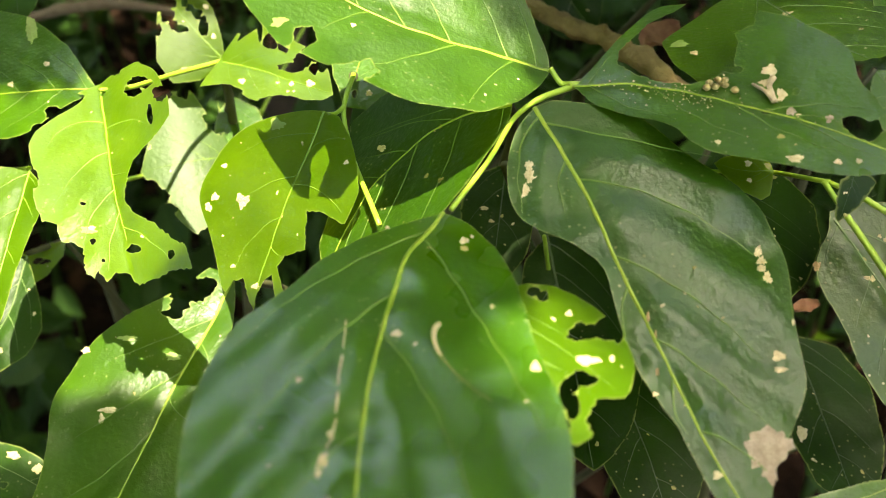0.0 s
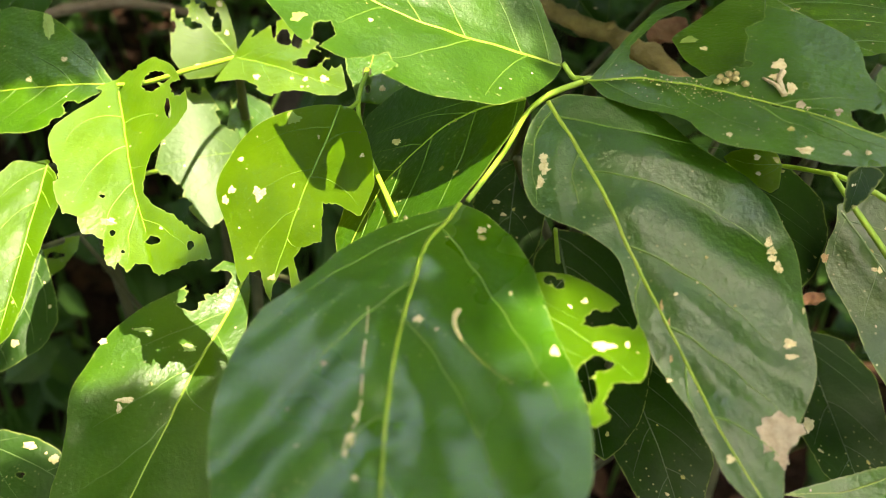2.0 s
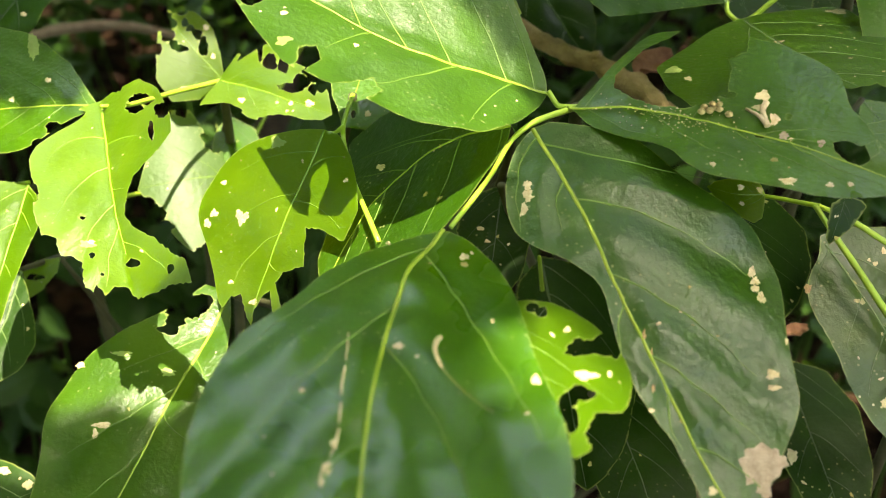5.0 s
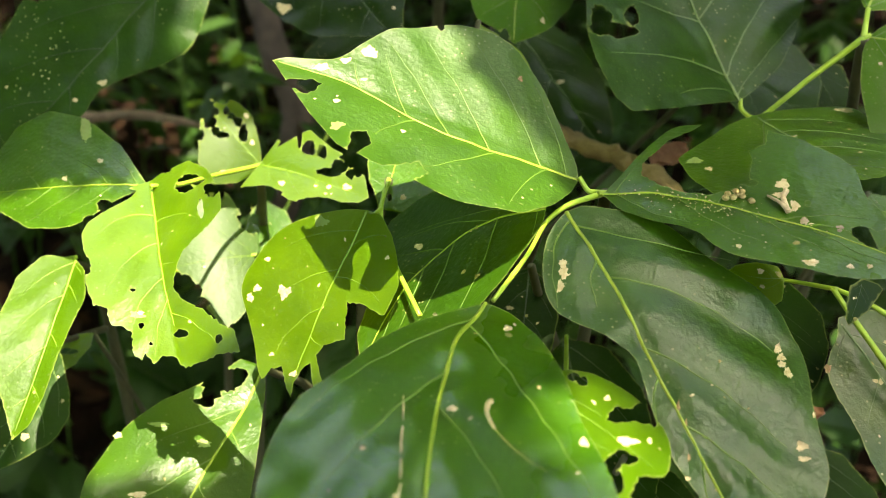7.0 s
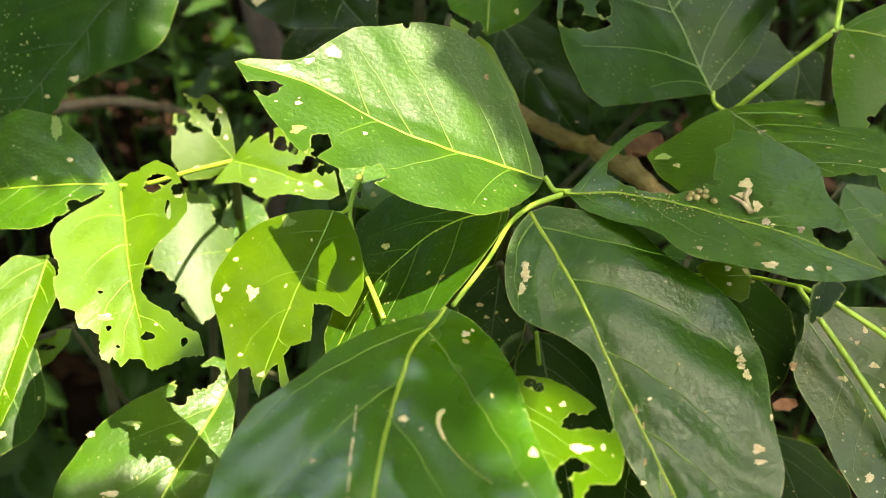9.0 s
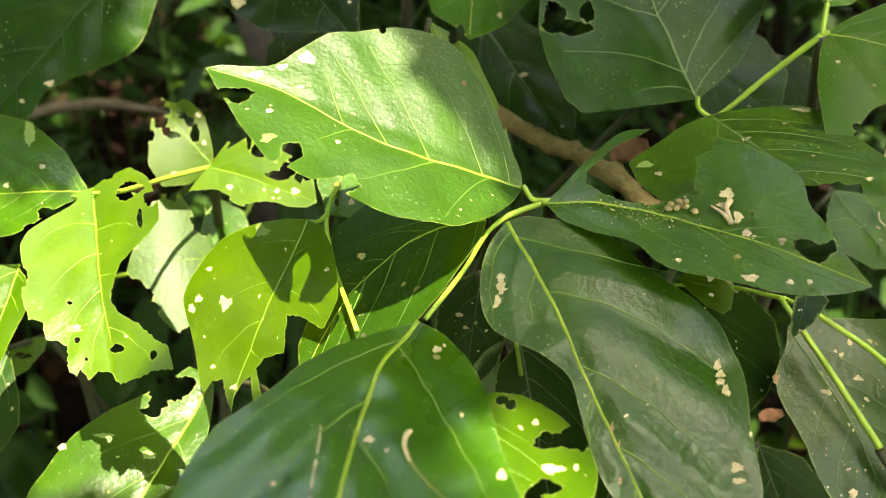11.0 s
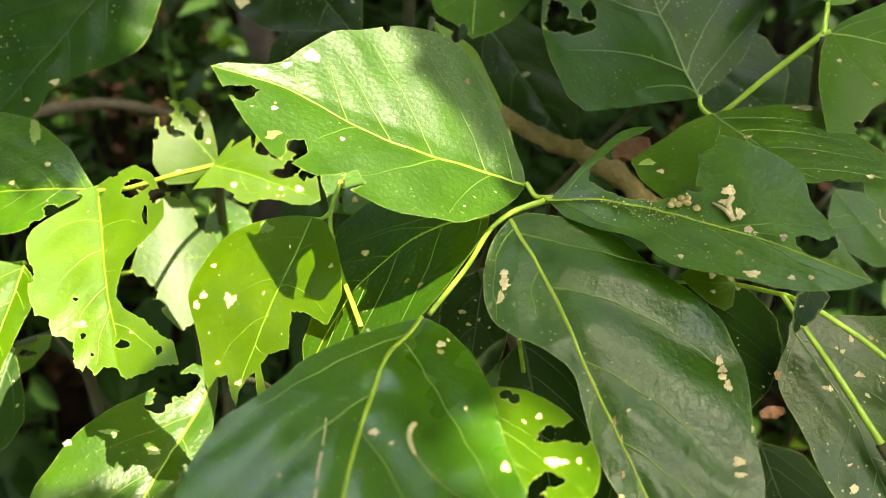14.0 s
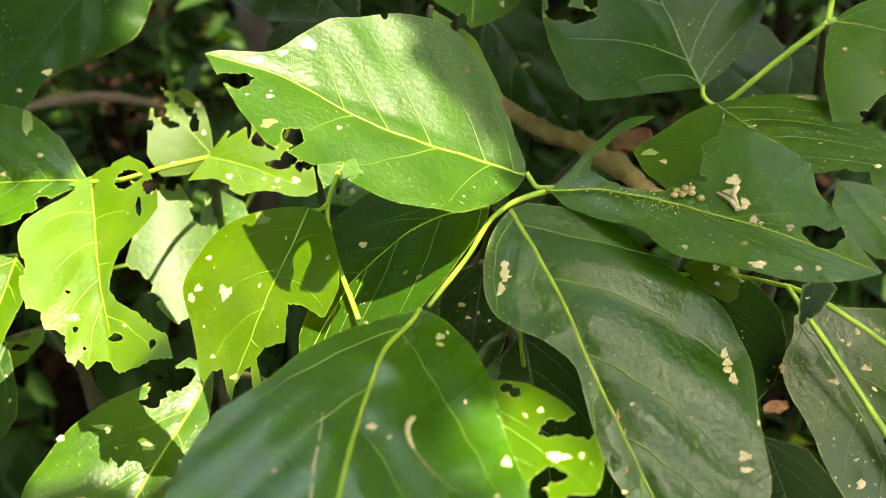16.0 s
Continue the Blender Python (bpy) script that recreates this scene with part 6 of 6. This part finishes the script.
dg_leaf, dg_sheet = grow_leaf(
    shoot,
    dict(base=(0.2320, 0.4427, 1.0091), tip=(0.2521, 0.3901, 0.9880), up=(0.0000, -0.3714, 0.9285), span=(0.0, 60.1),
        left=[0.0, 0.5, 1.8, 4.1, 7.2, 11.1, 15.3, 15.9, 16.6, 17.3, 18.1, 18.8, 19.5, 18.0, 16.5, 15.2, 13.9, 12.6, 8.2, 4.7, 2.1, 0.5, 0.0],
        right=[-0.0, 0.3, 1.1, 2.5, 4.4, 6.8, 9.7, 12.9, 16.4, 17.5, 18.5, 19.6, 20.6, 21.7, 21.7, 19.6, 17.8, 16.1, 14.7, 8.6, 3.9, 1.0, -0.0],
        mid=[0.0, -0.3, -0.7, -0.8, -0.4, 0.0], arch=1, cup=0.0, fold=0.0,
        bites=[],
        spots=[]),
    MATURE, 'green leaf behind the eaten one', 37, pairs=2, vein=DULL_VEIN)
dj_leaf, dj_sheet = grow_leaf(
    shoot,
    dict(base=(0.2172, 0.5208, 1.0625), tip=(0.2279, 0.4818, 1.0391), up=(0.0000, -0.5145, 0.8575), span=(0.0, 46.7),
        left=[0.0, 1.0, 3.9, 8.8, 15.4, 17.6, 17.3, 16.9, 16.5, 16.0, 15.5, 15.0, 14.5, 12.8, 10.4, 8.2, 6.1, 4.3, 2.8, 1.6, 0.7, 0.2, 0.0],
        right=[-0.0, 0.2, 0.9, 2.0, 3.5, 5.4, 7.6, 10.1, 12.8, 15.5, 15.8, 16.1, 16.4, 16.7, 17.0, 17.3, 17.5, 12.5, 8.1, 4.6, 2.1, 0.5, -0.0],
        mid=[0.0, -0.6, -1.2, -1.3, -0.6, 0.0], arch=1, cup=0.0, fold=0.0,
        bites=[],
        spots=[]),
    DEEP, 'small dark leaf by the stalk', 38, pairs=2, vein=DEEP_VEIN)

shoot = thing('shrub_shoot', (-0.2, 0.68, 0.14), 'low shrub shoot with small shaded leaves', 'shrub', 'shoots of the shrub')
stalk(shoot, [(-0.2000, 0.6800, 0.1200), (-0.2000, 0.6400, 0.5000), (-0.1700, 0.5600, 0.8500), (-0.1148, 0.4447, 0.9956)], [0.006, 0.005, 0.003, 0.0018], WOODY, 'stem')
stalk(shoot, [(-0.2000, 0.6400, 0.5000), (-0.2107, 0.4100, 0.9228)], [0.003, 0.0014], WOODY)
stalk(shoot, [(-0.1700, 0.5600, 0.8500), (-0.0562, 0.7297, 1.0303)], [0.003, 0.0014])
dc_leaf, dc_sheet = grow_leaf(
    shoot,
    dict(base=(-0.1208, 0.4685, 0.9842), tip=(-0.1041, 0.4134, 0.9567), up=(0.0000, -0.4472, 0.8944), span=(0.0, 63.8),
        left=[0.0, 0.3, 1.2, 2.6, 4.6, 7.0, 9.9, 13.2, 13.8, 14.5, 15.2, 15.9, 16.6, 15.4, 14.0, 12.7, 11.5, 9.6, 6.3, 3.6, 1.6, 0.4, 0.0],
        right=[-0.0, 0.2, 0.9, 2.1, 3.7, 5.7, 8.1, 10.1, 11.2, 12.4, 13.6, 14.8, 14.5, 13.6, 12.8, 12.1, 11.4, 8.6, 5.6, 3.2, 1.4, 0.4, -0.0],
        mid=[0.0, 0.1, 0.3, 0.3, 0.1, 0.0], arch=1, cup=0.0, fold=0.0,
        bites=[],
        spots=[]),
    MATURE, 'dark green leaf in the shade of others', 39, pairs=2, vein=DULL_VEIN)
dd_leaf, dd_sheet = grow_leaf(
    shoot,
    dict(base=(-0.2098, 0.4081, 0.9241), tip=(-0.2347, 0.3817, 0.9109), up=(0.0000, -0.4472, 0.8944), span=(0.0, 38.6),
        left=[0.0, 0.2, 0.8, 1.8, 3.2, 4.9, 6.8, 7.4, 8.0, 8.7, 9.5, 10.2, 9.9, 9.2, 8.6, 8.0, 7.4, 5.7, 3.7, 2.1, 0.9, 0.2, 0.0],
        right=[-0.0, 0.1, 0.6, 1.3, 2.3, 3.5, 5.0, 6.5, 7.4, 8.5, 9.6, 10.7, 10.6, 10.2, 9.9, 9.5, 9.2, 6.8, 4.4, 2.5, 1.1, 0.3, -0.0],
        mid=[0.0, 0.4, 0.8, 0.8, 0.4, 0.0], arch=1, cup=0.0, fold=0.0,
        bites=[(16.9, 0.7, 5.0, 2.1, 129), (15.0, 10.9, 2.6, 2.0, 107)],
        spots=[]),
    YOUNG, 'small sunlit chewed leaf near the ground', 40, pairs=2)
dh_leaf, dh_sheet = grow_leaf(
    shoot,
    dict(base=(-0.0540, 0.7011, 1.0374), tip=(-0.1240, 0.6477, 1.0018), up=(0.0000, -0.5547, 0.8321), span=(0.0, 95.0),
        left=[0.0, 0.3, 1.1, 2.5, 4.3, 6.6, 9.4, 12.5, 15.9, 19.5, 23.3, 24.5, 24.5, 24.4, 24.4, 24.4, 22.5, 19.2, 16.3, 14.0, 12.4, 3.8, 0.0],
        right=[-0.0, 1.6, 6.4, 14.3, 21.2, 22.6, 24.2, 26.1, 28.1, 30.2, 30.5, 28.2, 25.9, 23.6, 21.5, 19.5, 15.6, 11.1, 7.2, 4.1, 1.8, 0.5, -0.0],
        mid=[0.0, -0.0, -0.0, -0.0, -0.0, 0.0], arch=1, cup=0.0, fold=0.0,
        bites=[],
        spots=[]),
    DEEP, 'dark drooping leaf in the shade', 41, pairs=2, vein=DEEP_VEIN)


# ---- small things: places ----
BRANCH = [(0.0229, 0.5405, 1.0317), (0.0461, 0.5018, 1.0271), (0.0685, 0.4803, 1.0214), (0.0893, 0.4607, 1.0199), (0.1036, 0.4390, 1.0184), (0.1231, 0.4128, 1.0073)]
KNOT = [(0.0806, 0.4682, 1.0187), (0.0865, 0.4618, 1.0242), (0.0891, 0.4597, 1.0272)]
SAPLING = [(-0.3300, 1.4200, 0.3000), (-0.2337, 1.3615, 0.7351), (-0.2604, 1.3666, 0.8156), (-0.2939, 1.3867, 0.9311)]
TWIG = [(-0.4152, 0.8329, 0.8901), (-0.3638, 0.8363, 0.9030), (-0.3055, 0.8315, 0.9095), (-0.2443, 0.8269, 0.9007)]
TENDRIL = [(0.2106, 0.3666, 1.0835), (0.2130, 0.3626, 1.0581), (0.2135, 0.3554, 1.0350), (0.2258, 0.3473, 1.0275)]
DEAD_A = [(0.1077, 0.4450, 1.0193), (0.1296, 0.4545, 1.0254)]
DEAD_B = [(0.1768, 0.3459, 0.9217), (0.1886, 0.3457, 0.9251)]
PEL = (47.9, 12.4)
YB = (71.3, 10.2)


# ---- wood behind the shrub ----
branch = thing("fallen_branch", BRANCH[0], "tan knobbly dead branch lodged behind the leaves", "branch")
stalk(branch, BRANCH, [0.0062, 0.0055, 0.0052, 0.0048, 0.006, 0.006], BARK, "limb", 0.5)
stalk(branch, KNOT, [0.003, 0.0026, 0.0016], BARK, "twig_stub", 0.4)
sapling = thing("sapling", (SAPLING[0][0], SAPLING[0][1], bank(SAPLING[0][0], SAPLING[0][1])), "slim brown sapling trunk among the undergrowth", "tree")
stalk(sapling, SAPLING, [0.03, 0.027, 0.025, 0.02], DARK_BARK, "trunk", 0.2)
twig = thing("dead_twig", TWIG[0], "thin brown dead twig lying across the undergrowth", "twig")
stalk(twig, TWIG, [0.004, 0.0055, 0.005, 0.003], TWIG_BARK, "limb", 0.3)

# ---- on the chewed leaf ----
spots = [(-0.3, -2.2, 2.0), (-0.4, 0.6, 1.8), (2.3, -1.1, 2.0), (1.9, 2.9, 1.9), (4.3, 3.6, 1.7), (5.2, 0.6, 2.0), (9.2, -0.7, 2.0), (3.6, 1.0, 1.5)]
rng = np.random.default_rng(3)
for ds, dw, r in spots:
    r *= 0.72
    bm = bmesh.new()
    bmesh.ops.create_icosphere(bm, subdivisions=2, radius=r * 0.001)
    for v in bm.verts:
        v.co *= 1 + 0.16 * noise.noise(v.co * 1400 + Vector((ds, dw, r)))
        v.co.z *= 0.85
    me = bpy.data.meshes.new("dropping")
    bm.to_mesh(me)
    bm.free()
    me.polygons.foreach_set("use_smooth", [True] * len(me.polygons))
    tagged(link_part("dropping", me, PELLET, None, Matrix.Translation(r_sheet.place(PEL[0] + ds, PEL[1] + dw, r * 0.6))),
           "olive-brown caterpillar pellet lying on the chewed leaf", "dropping", "pellets on the leaf")
straw = thing("dry_fragment", r_sheet.place(YB[0], YB[1], 0.5), "pale forked scrap of dry stem lying on the chewed leaf", "plant debris")
a, b2, c, d = (r_sheet.place(YB[0] + s, YB[1] + w, h) for s, w, h in ((0, 0, 0.8), (-3.5, 5.5, 1.6), (-4.0, 11.0, 0.9), (-9.5, 6.0, 0.8)))
stalk(straw, [a, b2, c], [0.0011, 0.0009, 0.0012], STRAW, "stem", 0.3)
stalk(straw, [a, (a + d) / 2 + Vector((0, 0, 0.001)), d], [0.0009, 0.0006, 0.0005], STRAW, "stem", 0.3)
crumbs_v, crumbs_f = [], []
for _ in range(150):
    s, w = PEL[0] - 8 + rng.normal() * 14, PEL[1] - 8 + rng.normal() * 5
    if s < 4 or r_sheet.gone((s, w)) or w < -float(r_sheet.sides(np.array([s]))[1][0]) + 1:
        continue
    p = r_sheet.place(s, w, 0.15)
    r = 0.0002 + 0.0004 * rng.random() ** 2
    k = len(crumbs_v)
    crumbs_v += [p + Vector(q) * r for q in ((1, 0, 0), (0, 1, 0), (-1, 0, 0), (0, -1, 0), (0, 0, 1.1), (0, 0, -0.4))]
    crumbs_f += [(k + i, k + (i + 1) % 4, k + 4) for i in range(4)] + [(k + (i + 1) % 4, k + i, k + 5) for i in range(4)]
tagged(link_part("crumbs", mesh_of("crumbs", crumbs_v, crumbs_f), TAN, None), "yellowish crumbs scattered along the chewed leaf", "crumbs", kind="stuff")
thread = thing("dry_tendril", TENDRIL[0], "pale dry thread hanging from the eaten leaf", "tendril")
stalk(thread, TENDRIL, [0.0005, 0.0005, 0.0004, 0.0004], STRAW, "thread", 0.2)


def dead_leaf(places, label, width):
    """A curled dry leaf or scrap lodged among the stems."""
    a, b = Vector(places[0]), Vector(places[1])
    x = (b - a).normalized()
    y = Vector((0, 0, 1)).cross(x).normalized()
    z = x.cross(y)
    n, verts, faces = 12, [], []
    long = (b - a).length
    for i in range(n + 1):
        u = i / n
        for j in range(7):
            v = (j - 3) / 3
            w = width * math.sin(math.pi * (0.08 + 0.87 * u)) ** 0.8 * (1 + 0.2 * noise.noise((u * 5, v, long * 90)))
            h = 0.5 * width * v * v + 0.25 * width * noise.noise((u * 4, v * 2, long * 50))
            verts.append(a + x * (u * long) + y * (v * w) + z * h)
    for i in range(n):
        for j in range(6):
            k = i * 7 + j
            faces.append((k, k + 7, k + 8, k + 1))
    ob = link_part("dead_leaf", mesh_of("dead_leaf", verts, faces), DRY, None)
    return tagged(ob, label, "dead leaf")


dead_leaf(DEAD_A, "curled orange-brown dead leaf caught on the branch", 0.012)
dead_leaf(DEAD_B, "small pale tan dry leaf scrap hanging among stems", 0.005)
